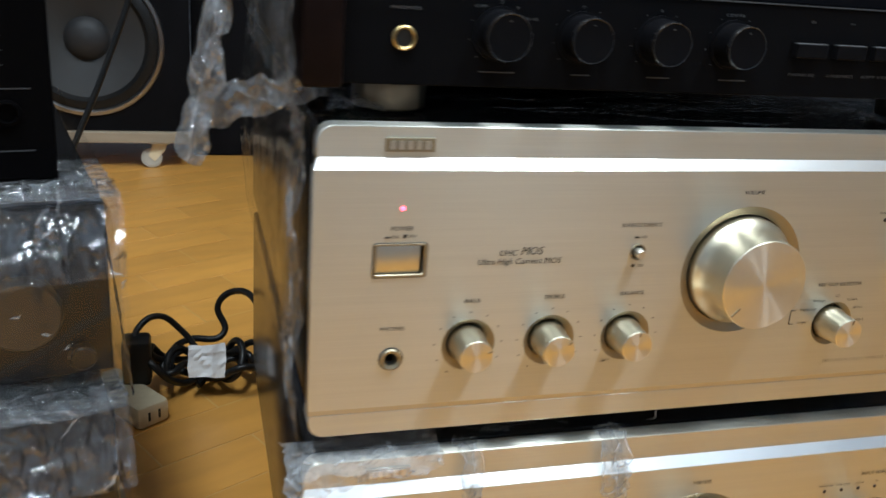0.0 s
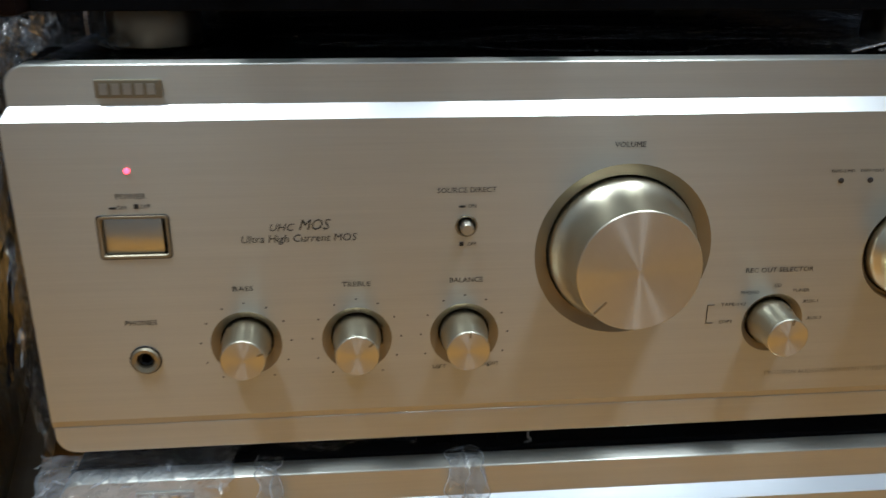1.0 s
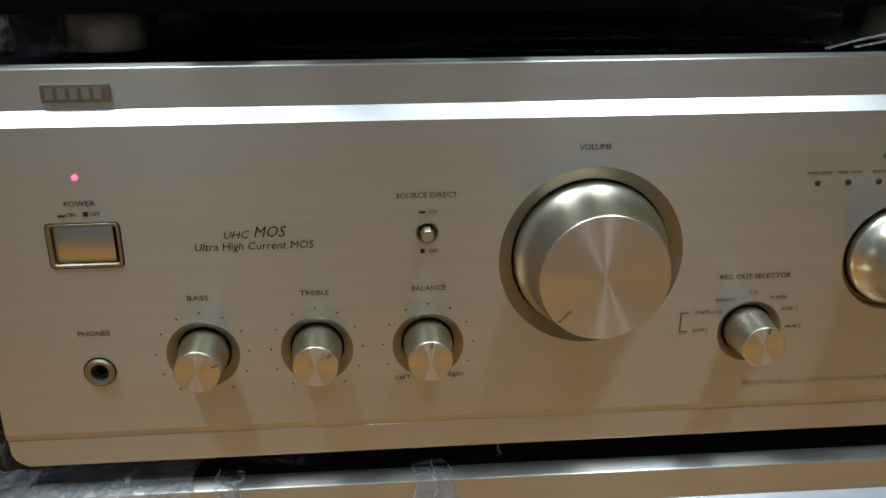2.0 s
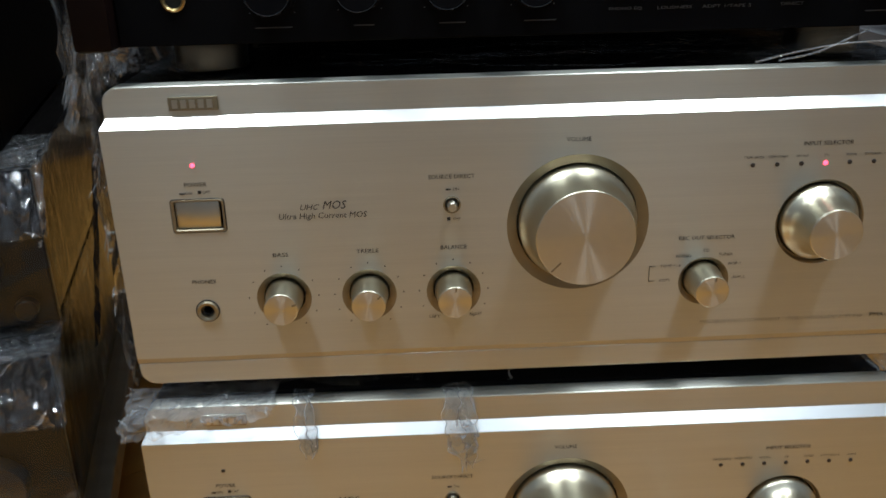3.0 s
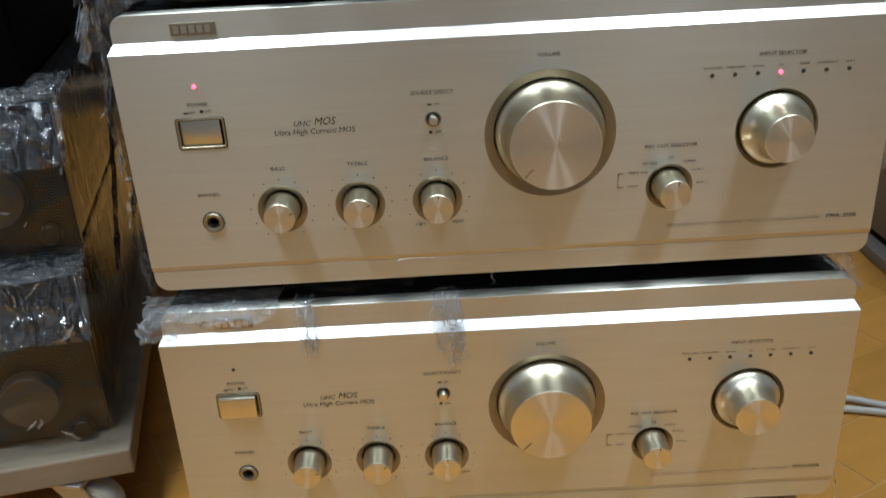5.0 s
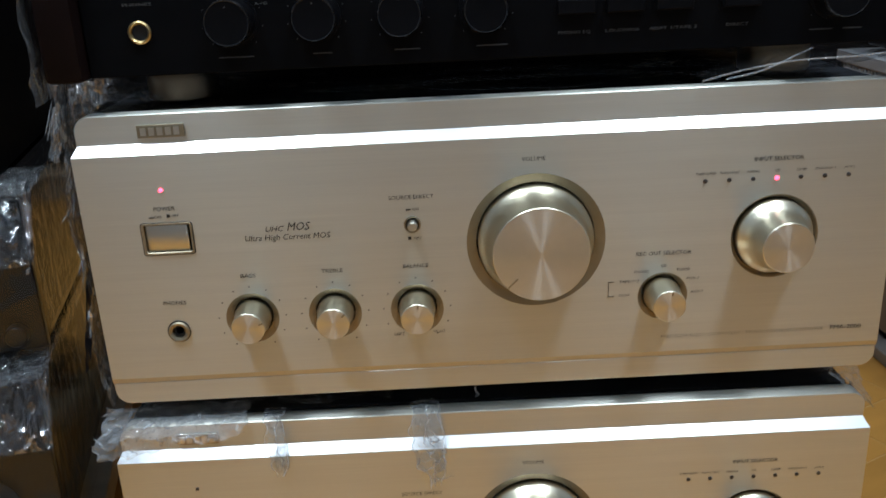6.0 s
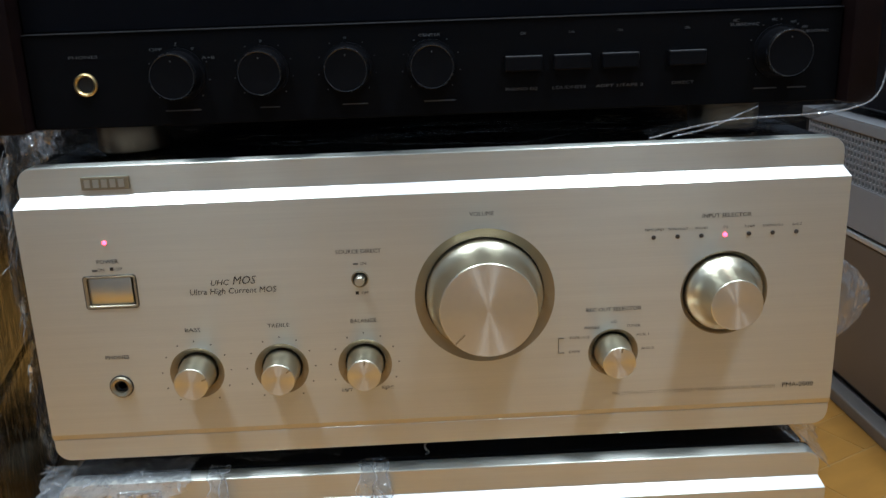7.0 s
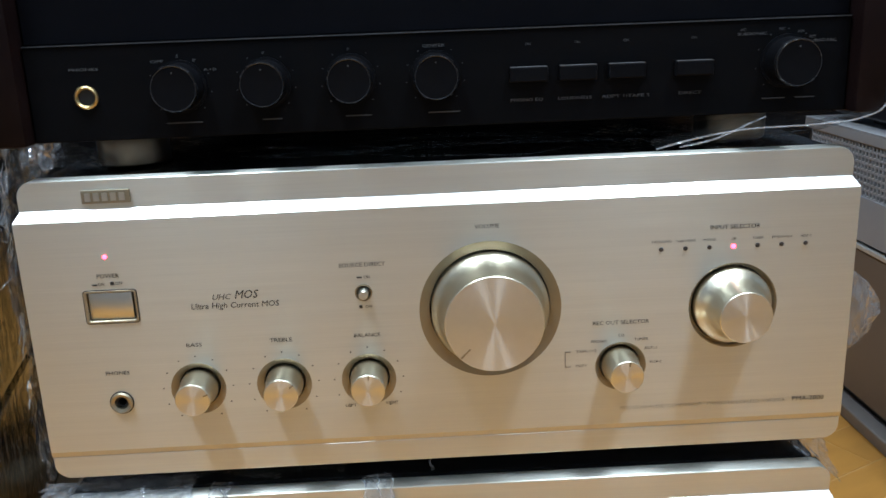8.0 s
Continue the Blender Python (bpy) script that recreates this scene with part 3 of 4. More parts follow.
        part("button_well", plate([rounded(bx - 0.0012, bx + w + 0.0012, 0.0380, 0.0484, (0.001,) * 4, 2), rounded(bx - 0.0003, bx + w + 0.0003, 0.0391, 0.0473, (0.0005,) * 4, 2)], fy - 0.0003, fy + 0.001), M_FACIA, button)
        lettering("ON", bx + w / 2, 0.0580, 0.0013, fy - 0.0003, amp, M_WHITEINK)
    y = fy - 0.0003
    for text, x, z, size, width in (
        ("PHONES", 0.0422, 0.0540, 0.0014, 0.0145), ("OFF", 0.0785, 0.0565, 0.0014, 0.0065), ("A", 0.0886, 0.0585, 0.0014, None), ("B", 0.0966, 0.0565, 0.0014, None),
        ("A+B", 0.1042, 0.0518, 0.0014, 0.0066), ("0", 0.1308, 0.0588, 0.0014, None), ("0", 0.1730, 0.0590, 0.0014, None), ("CENTER", 0.2157, 0.0590, 0.0014, 0.0112),
        ("PHONO EQ", 0.2622, 0.0303, 0.0015, 0.0165), ("LOUDNESS", 0.2868, 0.0303, 0.0015, 0.0172), ("ADPT 1/TAPE 3", 0.3130, 0.0303, 0.0015, 0.0245), ("DIRECT", 0.3460, 0.0305, 0.0015, 0.0115),
        ("MC", 0.3722, 0.0606, 0.0014, None), ("SUBSONIC", 0.3768, 0.0586, 0.0014, 0.0150), ("MC", 0.3920, 0.0605, 0.0014, None), ("MM", 0.4018, 0.0590, 0.0014, None), ("MM", 0.4078, 0.0562, 0.0014, None), ("SUBSONIC", 0.4130, 0.0542, 0.0014, 0.0150),
    ):
        lettering(text, x, z, size, y, amp, M_WHITEINK, width=width)
    for x, w in ((0.0890, 0.018), (0.1330, 0.010), (0.1765, 0.013), (0.2200, 0.016), (0.3895, 0.012), (0.4060, 0.010)):
        part("worn_lettering", box(x - w / 2, x + w / 2, y, fy + 0.0002, 0.0257, 0.0263), M_WORN, amp, "small worn print")
    return amp


black_amplifier()


# ---- wooden stand under the stack ----
def stand():
    st = thing("stand", pose(0, 0, 0), "low stand with a pale pine top under the amplifiers", "stand")
    part("top_board", box(0.0120, 0.4180, -0.0320, 0.43, 0.0430, BASE_LOW, 0.003), M_BOARD, st, "pale pine board with rounded front edge", True)
    part("support_block", box(0.0200, 0.4250, -0.0290, 0.42, 0.0, 0.0428, 0.001), M_GREYBOX, st, "grey card-covered block")


stand()


# ---- wrapped units on a dolly ----
STACK = pose(-0.104, 0.118, 0, 0, 0, 12)


def wrapped_unit(z0, z1, back, setx, knob_z, label, knobs=True):
    """Black hi-fi unit in stretch wrap; its right front edge is the origin of the stack."""
    un = thing("wrapped_unit", STACK @ pose(setx, back, z0), label, "audio unit", "wrapped units on the dolly")
    h = z1 - z0
    part("case", box(-0.43, 0.0, 0.008, 0.36, 0.006, h - 0.003, 0.002), M_SIDE, un)
    part("front_panel", box(-0.432, 0.001, 0.0, 0.0078, 0.004, h - 0.003, 0.0015), M_BLACKBOX, un, "black front panel")
    for fx in (-0.38, -0.05):
        for fy in (0.04, 0.31):
            part("foot", lathe_z([(0.018, 0.0), (0.018, 0.0062)], fx, fy, 20), M_RUBBER, un)
    if knobs:
        part("main_knob", lathe([(0.0225, 0.0), (0.0222, -0.010), (0.021, -0.012), (0.001, -0.0122)], -0.050, knob_z, 48, False, True), M_BROWNKNOB, un, "large bronze knob behind film", True)
        part("small_knob", lathe([(0.008, 0.0), (0.008, -0.008), (0.007, -0.0092), (0.001, -0.0094)], -0.018, knob_z - 0.034, 28, False, True), M_BLACKBOX, un, "", True)
    return un


def wrap(z0, z1, back, setx, seed):
    """Loose clear film round the front, side and top of a unit."""
    h = z1 - z0
    w = thing("stretch_wrap", STACK @ pose(setx, back, z0), "clear crumpled stretch wrap round a black unit", "plastic film", "stretch wrap")

    def front(u, v):
        return (-0.434 + 0.442 * u, -0.016 - 0.010 * math.sin(3.1 * v) + 0.020 * max(0, v - 0.65) / 0.35, 0.001 + (h + 0.003) * v)

    def side(u, v):
        return (0.007 + 0.0010 * noise.noise((40 * u + seed, 1.2 * v, seed)), -0.010 + 0.372 * u, 0.001 + (h + 0.003) * v)

    def top(u, v):
        return (-0.434 + 0.442 * u, -0.010 + 0.1 * v, h + 0.002)

    part("front_film", crumpled(210, 66, front, 0.0042, 26, seed, 0.3), M_FILM, w, "", True)
    # Second sheet over the top edge, added to bring the glints there.
    def shoulder(u, v):
        return (-0.434 + 0.443 * u, -0.022 + 0.040 * v + 0.004 * noise.noise((14 * u, v, seed)), h - 0.046 + 0.053 * math.sin(1.5 * v))

    part("shoulder_film", crumpled(200, 30, shoulder, 0.0028, 64, seed + 11, 0.2), M_FILM6, w, "creased film sheet added for the glints on the top edge", True)
    part("glint_thread", glint_threads(7, lambda u, v: Vector(front(0.66 + 0.335 * u ** 0.4, v)) + Vector((0, -0.005, 0)), int(seed) + 40, 0.020, 0.0008), M_GLINT, w, "whitish threads standing for film glints")["kind"] = "stuff"
    part("glint_thread", glint_threads(9, lambda u, v: Vector(front(0.60 + 0.39 * u, 0.80 + 0.19 * v)) + Vector((0, -0.004, 0.001)), int(seed) + 60, 0.020, 0.0008), M_GLINT, w, "whitish threads standing for film glints")["kind"] = "stuff"
    part("glint_thread", glint_threads(8, lambda u, v: Vector(top(0.60 + 0.39 * u, 0.05 + 0.7 * v)) + Vector((0, 0, 0.004)), int(seed) + 80, 0.022), M_GLINT, w, "whitish threads standing for film glints")["kind"] = "stuff"
    part("side_film", crumpled(90, 16, side, 0.0004, 30, seed + 3), M_FILM3, w)
    part("top_film", crumpled(90, 24, top, 0.0040, 24, seed + 7, 0.4), M_FILM5, w, "", True)


# Strip in the colour of a reflection, laid where the wrap folds.
fold_strip = thing("film_fold_strip", STACK @ pose(0, 0, 0), "dark bluish strip standing for a reflecting film fold beside the wrapped units", "plastic film")
part("band", crumpled(8, 40, lambda u, v: (0.0205 + 0.003 * u, 0.215 - 0.150 * v + 0.012 * u, 0.300 - 0.115 * v), 0.0016, 60, 19.0), M_FOLD, fold_strip)

wrapped_unit(0.0735, 0.2185, 0.0, 0.0, 0.045, "black audio unit with bronze knob, wrapped in film, on a dolly")
wrap(0.0735, 0.2185, 0.0, 0.0, 1.0)
wrapped_unit(0.2215, 0.3425, 0.034, 0.005, 0.052, "black audio unit with bronze knob, wrapped in film, in a stack")
wrap(0.2215, 0.3425, 0.034, 0.005, 5.0)


def deck():
    un = thing("tape_deck", STACK @ pose(-0.016, 0.070, 0.3455), "black deck with small white scale marks, on wrapped units", "audio unit")
    part("case", box(-0.43, 0.0, 0.006, 0.33, 0.0, 0.19, 0.002), M_DECK, un)
    face = part("front_panel", box(-0.43, 0.0, 0.0, 0.0058, 0.0, 0.19, 0.001), M_DECK, un)
    part("socket", lathe([(0.008, 0.0), (0.0078, -0.003), (0.006, -0.0034), (0.0055, 0.0)], -0.026, 0.042, 28), M_DECK, un, "", True)
    for i in range(8):
        part("scale_mark", box(-0.031, -0.026, -0.0004, 0.0002, 0.070 + i * 0.0085, 0.0708 + i * 0.0085), M_WORN, face)
    for z, w in ((0.018, 0.05), (0.056, 0.026)):
        part("worn_lettering", box(-0.012 - w, -0.012, -0.0003, 0.0002, z, z + 0.0008), M_WORN, face, "small worn print")


deck()


def caster(parent, x, y, top, r, turn, name="caster"):
    c = part(name, box(-0.02, 0.02, -0.02, 0.02, -0.004, 0.0, 0.001), M_STEEL, parent, "swivel caster with a cream wheel")
    c.matrix_local = pose(x, y, top, 0, 0, turn)
    for s in (-1, 1):
        bm = bmesh.new()
        pts = [(-0.014, -0.004), (0.014, -0.004), (0.024, -top + r + 0.006), (0.012, -top + r - 0.007), (-0.010, -top + r + 0.018)]
        a = [bm.verts.new((s * 0.0115, py, pz)) for py, pz in pts]
        b = [bm.verts.new((s * 0.0130, py, pz)) for py, pz in pts]
        for i in range(5):
            bm.faces.new((a[i], a[(i + 1) % 5], b[(i + 1) % 5], b[i]))
        bm.faces.new(a)
        bm.faces.new(b)
        part("fork", bm, M_CREAM, c)
    bm = lathe([(0.003, -0.010), (r * 0.75, -0.0102), (r * 0.8, -0.009), (r * 0.97, -0.0085), (r, -0.006), (r, 0.006), (r * 0.97, 0.0085), (r * 0.8, 0.009), (r * 0.75, 0.0102), (0.003, 0.010)], 0, 0, 40, True, True)
    bm.transform(Matrix.Translation((0, 0.018, r - top)) @ Matrix.Rotation(radians(90), 4, "Z"))
    part("wheel", bm, M_WHITEPLASTIC, c, "cream plastic wheel", True)
    return c


dolly = thing("dolly", STACK @ pose(0, 0, 0), "low plywood dolly on casters under the wrapped units", "dolly")
part("board", box(-0.47, 0.0180, -0.0300, 0.44, 0.0500, 0.0733, 0.002), M_DOLLY, dolly, "worn plywood board")
for cx, cy, turn in ((-0.034, -0.009, -115), (-0.43, 0.0, 80), (0.0, 0.36, 60), (-0.43, 0.36, 20)):
    caster(dolly, cx, cy, 0.0498, 0.0200, turn)


# ---- loudspeaker on its own dolly, far behind ----
def loudspeaker():
    sp = thing("loudspeaker", pose(-0.249, 1.50, 0.0815), "black floor loudspeaker with grey woofer and silver ring", "loudspeaker")
    cz = 0.262 - 0.0815
    part("cabinet", plate([rounded(-0.19, 0.200, 0.0, 0.72, (0.004,) * 4, 2), circle(0, cz, 0.135), circle(0, 0.45, 0.06)], 0.0, 0.02), M_SPEAKER, sp, "black front baffle")
    part("body", box(-0.19, 0.200, 0.075, 0.34, 0.0, 0.72, 0.003), M_SPEAKER, sp)
    part("side", box(0.185, 0.199, 0.0205, 0.0748, 0.0, 0.72), M_SPEAKER, sp)
    part("woofer_ring", lathe([(0.150, 0.0), (0.149, -0.005), (0.142, -0.006), (0.138, -0.002), (0.137, 0.004)], 0, cz, 80), M_RING, sp, "silver woofer ring", True)
    part("surround", lathe([(0.138, -0.001), (0.130, -0.006), (0.120, -0.006), (0.112, 0.004)], 0, cz, 80), M_RUBBER, sp, "black rubber surround", True)
    part("cone", lathe([(0.113, 0.003), (0.08, 0.020), (0.045, 0.038), (0.043, 0.039)], 0, cz, 80), M_CONE, sp, "grey paper cone", True)
    part("dust_cap", lathe([(0.044, 0.037), (0.036, 0.026), (0.02, 0.020), (0.001, 0.018)], 0, cz, 48, False, True), M_CAP, sp, "dark dust cap", True)
    part("tweeter", lathe([(0.062, 0.0), (0.058, -0.003), (0.03, 0.006), (0.001, 0.002)], 0, 0.45, 48, False, True), M_RUBBER, sp, "", True)
    dl = thing("dolly", pose(-0.249, 1.50, 0), "pale board dolly on small casters under the loudspeaker", "dolly")
    part("board", box(-0.22, 0.200, -0.012, 0.36, 0.058, 0.0812, 0.002), M_DOLLY, dl, "pale board")
    for cx, cy, turn in ((0.135, 0.02, 90), (-0.18, 0.02, 60), (0.17, 0.31, 10), (-0.18, 0.31, 40)):
        caster(dl, cx, cy, 0.0578, 0.0215, turn)


loudspeaker()
# Plain black boxes, added only to keep the background behind the stack dark.
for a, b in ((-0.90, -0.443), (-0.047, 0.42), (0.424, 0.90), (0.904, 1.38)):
    tagged(part("loudspeaker", box(a, b, 1.62, 1.95, 0.0, 0.78, 0.004), M_SPEAKER), "plain black box added to darken the background", "loudspeaker", "cabinets in shadow")


# ---- units beside the stack ----
def side_units():
    plinth = thing("plinth", pose(0.715, 0.10, 0), "pale low plinth board on the floor", "plinth")
    part("board", box(-0.006, 0.45, 0.0, 0.75, 0.0, 0.016, 0.002), M_PLINTH, plinth)
    low = thing("taupe_unit", pose(0.722, 0.14, 0.016), "taupe wooden cabinet unit with pale top trim", "cabinet")
    part("body", box(0.0, 0.42, 0.0, 0.66, 0.012, 0.190, 0.002), M_TAUPE, low)
    part("top_trim", box(-0.002, 0.422, -0.002, 0.662, 0.190, 0.1955, 0.001), M_TRIM, low, "pale metal edge trim")
    part("base", box(0.01, 0.41, 0.01, 0.65, 0.0, 0.0118), M_BLACKGAP, low)
    up = thing("grey_unit", pose(0.722, 0.14, 0.2115), "grey metal audio unit with perforated side vents", "audio unit")
    z0, z1 = 0.056, 0.117
    part("case", box(0.006, 0.42, 0.0, 0.56, 0.004, 0.128, 0.003), M_BLACKGAP, up)
    # side skin with rows of square holes, kept as rails and bars
    part("lower_skin", box(0.0, 0.0058, 0.0, 0.56, 0.004, z0, 0.0008), M_GREYMETAL, up, "grey side skin")
    part("upper_skin", box(0.0, 0.0058, 0.0, 0.56, z1, 0.129, 0.0008), M_GREYMETAL, up)
    part("lid", box(0.0, 0.42, 0.0, 0.56, 0.1292, 0.131, 0.0006), M_GREYMETAL, up)
    grille = bmesh.new()
    for i in range(9):
        z = z0 + (z1 - z0) * i / 8
        box(0.002, 0.0056, 0.02, 0.54, z - 0.0012, z + 0.0012, bm=grille)
    part("vent_rail", grille, M_GREYMETAL, up, "perforated vent", False)
    bars = bmesh.new()
    for i in range(66):
        y = 0.02 + 0.52 * i / 65
        box(0.0018, 0.0054, y - 0.0012, y + 0.0012, z0, z1, bm=bars)
    part("vent_bar", bars, M_GREYMETAL, up)
    tall = thing("black_unit", pose(0.74, 0.16, 0.3440), "black audio unit on the grey one", "audio unit")
    part("case", box(0.0, 0.40, 0.0, 0.50, 0.008, 0.15, 0.003), M_BLACKBOX, tall)
    part("foot", box(0.02, 0.06, 0.04, 0.08, 0.0, 0.0078), M_RUBBER, tall)
    part("foot", box(0.02, 0.06, 0.40, 0.44, 0.0, 0.0078), M_RUBBER, tall)


side_units()


# ---- film on the amplifiers ----
def film(name, bm, label, mat=None):
    ob = part(name, bm, mat or M_FILM2, smooth=True)
    return tagged(ob, label, "plastic film", "loose film")


ZT = BASE_LOW + 0.1795
def corner(u, v):
    return (-0.012 + 0.085 * u, 0.020 - 0.030 * min(1, v * 1.6), ZT + 0.002 - 0.028 * max(0, v - 0.35) * (1 - 0.75 * u))


film("glint_thread", glint_threads(24, lambda u, v: Vector(corner(u ** 1.6, v)) + Vector((0, -0.003, 0.002)), 5, 0.012, 0.0006), "whitish threads standing for glints on the lower corner film", M_GLINT)["kind"] = "stuff"
film("film_scrap", crumpled(34, 22, lambda u, v: (-0.012 + 0.085 * u, 0.020 - 0.030 * min(1, v * 1.6), ZT + 0.002 - 0.028 * max(0, v - 0.35) * (1 - 0.75 * u)), 0.0035, 120, 2.0), "crumpled clear film over the corner of the lower amplifier", M_FILM4)
def along(points, u):
    """The place at the share u of a chain of points."""
    k = min(len(points) - 2, int(u * (len(points) - 1)))
    f = u * (len(points) - 1) - k
    return Vector(points[k]).lerp(Vector(points[k + 1]), f)


def tongue(x, top_w, wide, drop, seed, label):
    """A tongue of film that lies over the front edge, with rolled borders whitened for their shine."""
    def at(u, v):
        w = (top_w + (wide - top_w) * math.sin(math.pi * min(1, v * 0.95))) * (1 - max(0, v - 0.82) * 3.2)
        return (x + w * (u - 0.5) + 0.004 * v, 0.010 - 0.0185 * min(1, v * 3.0), ZT + 0.0015 - drop * max(0, v - 0.2) / 0.8)
    sheet = film("film_scrap", crumpled(18, 50, at, 0.0020, 150, seed), label, M_FILM5)
    for side in (0.0, 1.0, 0.55):
        pts = []
        for i in range(15):
            p = Vector(at(side, i / 14))
            pts.append(p + noise.noise_vector(p * 190 + Vector((seed, side * 7, 0))) * 0.0042 + Vector((0, -0.0022, 0)))
        part("rolled_edge", tube(pts, 0.00032), M_GLINT, sheet, "rolled film edge, whitened to stand for its glint")


film("glint_thread", glint_threads(12, lambda u, v: (0.1690 + 0.016 * u, -0.0095, ZT - 0.040 + 0.030 * v), 15, 0.010, 0.0005), "whitish threads standing for glints on the film tongue", M_GLINT)["kind"] = "stuff"
tongue(0.1745, 0.011, 0.019, 0.0445, 14.0, "tongue of clear film hanging over the lower front")
tongue(0.0875, 0.008, 0.010, 0.0330, 9.0, "thin strip of clear film stuck on the lower front")
film("film_scrap", crumpled(60, 8, lambda u, v: (0.005 + 0.150 * u, 0.016 + 0.030 * v, ZT - 0.0012 + 0.005 * math.sin(9 * u) ** 2 * (1 - v)), 0.0022, 90, 77.0), "crumpled clear film on the lower amplifier's top edge", M_FILM5)
film("film_curl", tube([(0.205, 0.012, ZT + 0.001), (0.2065, 0.006, ZT + 0.006), (0.2045, 0.004, ZT + 0.010), (0.2060, 0.006, ZT + 0.0135)], 0.0006), "tiny curl of clear film standing between the amplifiers", M_FILM4)
film("film_scrap", crumpled(16, 26, lambda u, v: (0.408 + 0.034 * u, 0.05 - 0.05 * v + 0.01 * u, ZT + 0.010 - 0.030 * v * u), 0.0035, 90, 21.0), "crumpled clear film at the corner between the amplifiers")
film("top_film", crumpled(70, 26, lambda u, v: (0.006 + 0.422 * u, 0.020 + 0.16 * v, BASE_TOP + 0.1775 + 0.0028 * noise.noise((7 * u, 14 * v, 3.0))), 0.0006, 50, 31.0), "clear film lying on the amplifier's black top", M_FILM3)
# Thin wavy tubes that stand for reflection lines in the film on top.
for k in range(7):
    rnd = random.Random(230 + k)
    xa, ya = rnd.uniform(0.06, 0.22), rnd.uniform(0.03, 0.10)
    pts = [(xa + 0.032 * i, ya + 0.010 * math.sin(0.8 * i + k) + 0.004 * i * rnd.uniform(-1, 1), BASE_TOP + 0.1795 + 0.0012 * rnd.random()) for i in range(7)]
    film("film_ripple", tube(pts, 0.0006), "thin tube standing for a reflection streak on the top film", M_FILM3)
film("film_skirt", crumpled(50, 70, lambda u, v: (-0.014 - 0.034 * v - 0.016 * math.sin(math.pi * u) * v ** 0.5, 0.130 + 0.120 * (u - 0.5) * (1 - 0.65 * v), 0.562 - 0.187 * v), 0.0085, 40, 37.0), "torn clear film hanging off the black amplifier's side", M_FILM4)
film("film_scrap", crumpled(40, 16, lambda u, v: (-0.046 + 0.056 * u, 0.125 - 0.075 * u, 0.390 + 0.036 * u + 0.028 * v * (1 - 0.6 * u)), 0.0055, 70, 41.0), "crumpled clear film drawn under the black amplifier", M_FILM4)
film("glint_thread", glint_threads(18, lambda u, v: (-0.020 - 0.035 * (1 - v), 0.095 + 0.07 * u, 0.39 + 0.15 * v), 25, 0.03, 0.0007), "whitish threads standing for glints on the hanging film", M_GLINT)["kind"] = "stuff"
film("glint_thread", glint_threads(20, lambda u, v: (-0.0085, 0.003 + 0.035 * u, 0.258 + 0.165 * v), 35, 0.022, 0.0006), "whitish threads standing for glints along the amplifier's edge", M_GLINT)["kind"] = "stuff"
film("film_sheet", crumpled(50, 30, lambda u, v: (-0.011, 0.0 + 0.30 * u, 0.428 + 0.125 * v), 0.0035, 50, 91.0), "clear stretch wrap over the black amplifier's wooden side", M_FILM5)
# Milky strip that puts highlights along the front edge.
film("film_sheet", crumpled(24, 60, lambda u, v: (-0.0045 - 0.004 * math.sin(7 * v) ** 2, 0.004 + 0.055 * u, 0.252 + 0.172 * v), 0.0030, 70, 97.0), "film strip along the amplifier's front edge, milky for its highlights", M_FILM5)
film("film_sheet", crumpled(50, 26, lambda u, v: (-0.0035 - 0.006 * math.sin(3.0 * v), 0.012 + 0.42 * u, 0.258 + 0.165 * v), 0.0018, 26, 44.0), "clear stretch wrap over the amplifier's black side", M_FILM)
film("film_scrap", crumpled(14, 14, lambda u, v: (0.010 + 0.030 * u, 0.030 + 0.03 * v, 0.4225 + 0.012 * (1 - u) * v), 0.004, 90, 51.0), "crumpled film tucked under the black amplifier", M_FILM4)
film("film_scrap", crumpled(50, 6, lambda u, v: (0.365 + 0.090 * u, 0.020 + 0.012 * v, 0.4225 + 0.020 * max(0, u - 0.1) ** 2 + 0.002 * v), 0.0012, 70, 57.0), "thin fold of clear film under the black amplifier")

EDGE = [(0.3270, 0.004, 0.4235), (0.3420, 0.002, 0.4275), (0.3680, 0.0, 0.4320), (0.4110, -0.002, 0.4340), (0.4300, -0.003, 0.4365), (0.4400, -0.003, 0.4415), (0.4450, -0.002, 0.4540), (0.4462, 0.0, 0.4850), (0.4462, 0.002, 0.5300)]
edge = film("film_edge", crumpled(70, 8, lambda u, v: along(EDGE, u) + Vector((0, 0.030 * v, 0.004 * v * (1 - u))), 0.0012, 60, 63.0), "clear film edge curling round the black amplifier's corner", M_FILM)
# Whitened tubes put the shine on the film's rolled edge.
part("rolled_edge", tube([Vector(p) + Vector((0, -0.001, 0)) for p in EDGE], 0.00045), M_GLINT, edge, "rolled film edge, whitened to stand for its glint")
part("rolled_edge", tube([(0.340, 0.006, 0.4235), (0.358, 0.004, 0.4275), (0.375, 0.004, 0.4345), (0.384, 0.006, 0.4375)], 0.00045), M_GLINT, edge)
film("film_flap", crumpled(12, 26, lambda u, v: (0.4345 + 0.026 * u * math.sin(3.14 * (0.08 + 0.9 * v)), 0.014 + 0.004 * u, 0.300 + 0.054 * v), 0.0016, 110, 71.0), "small clear film flap beside the amplifier's face", M_FILM4)
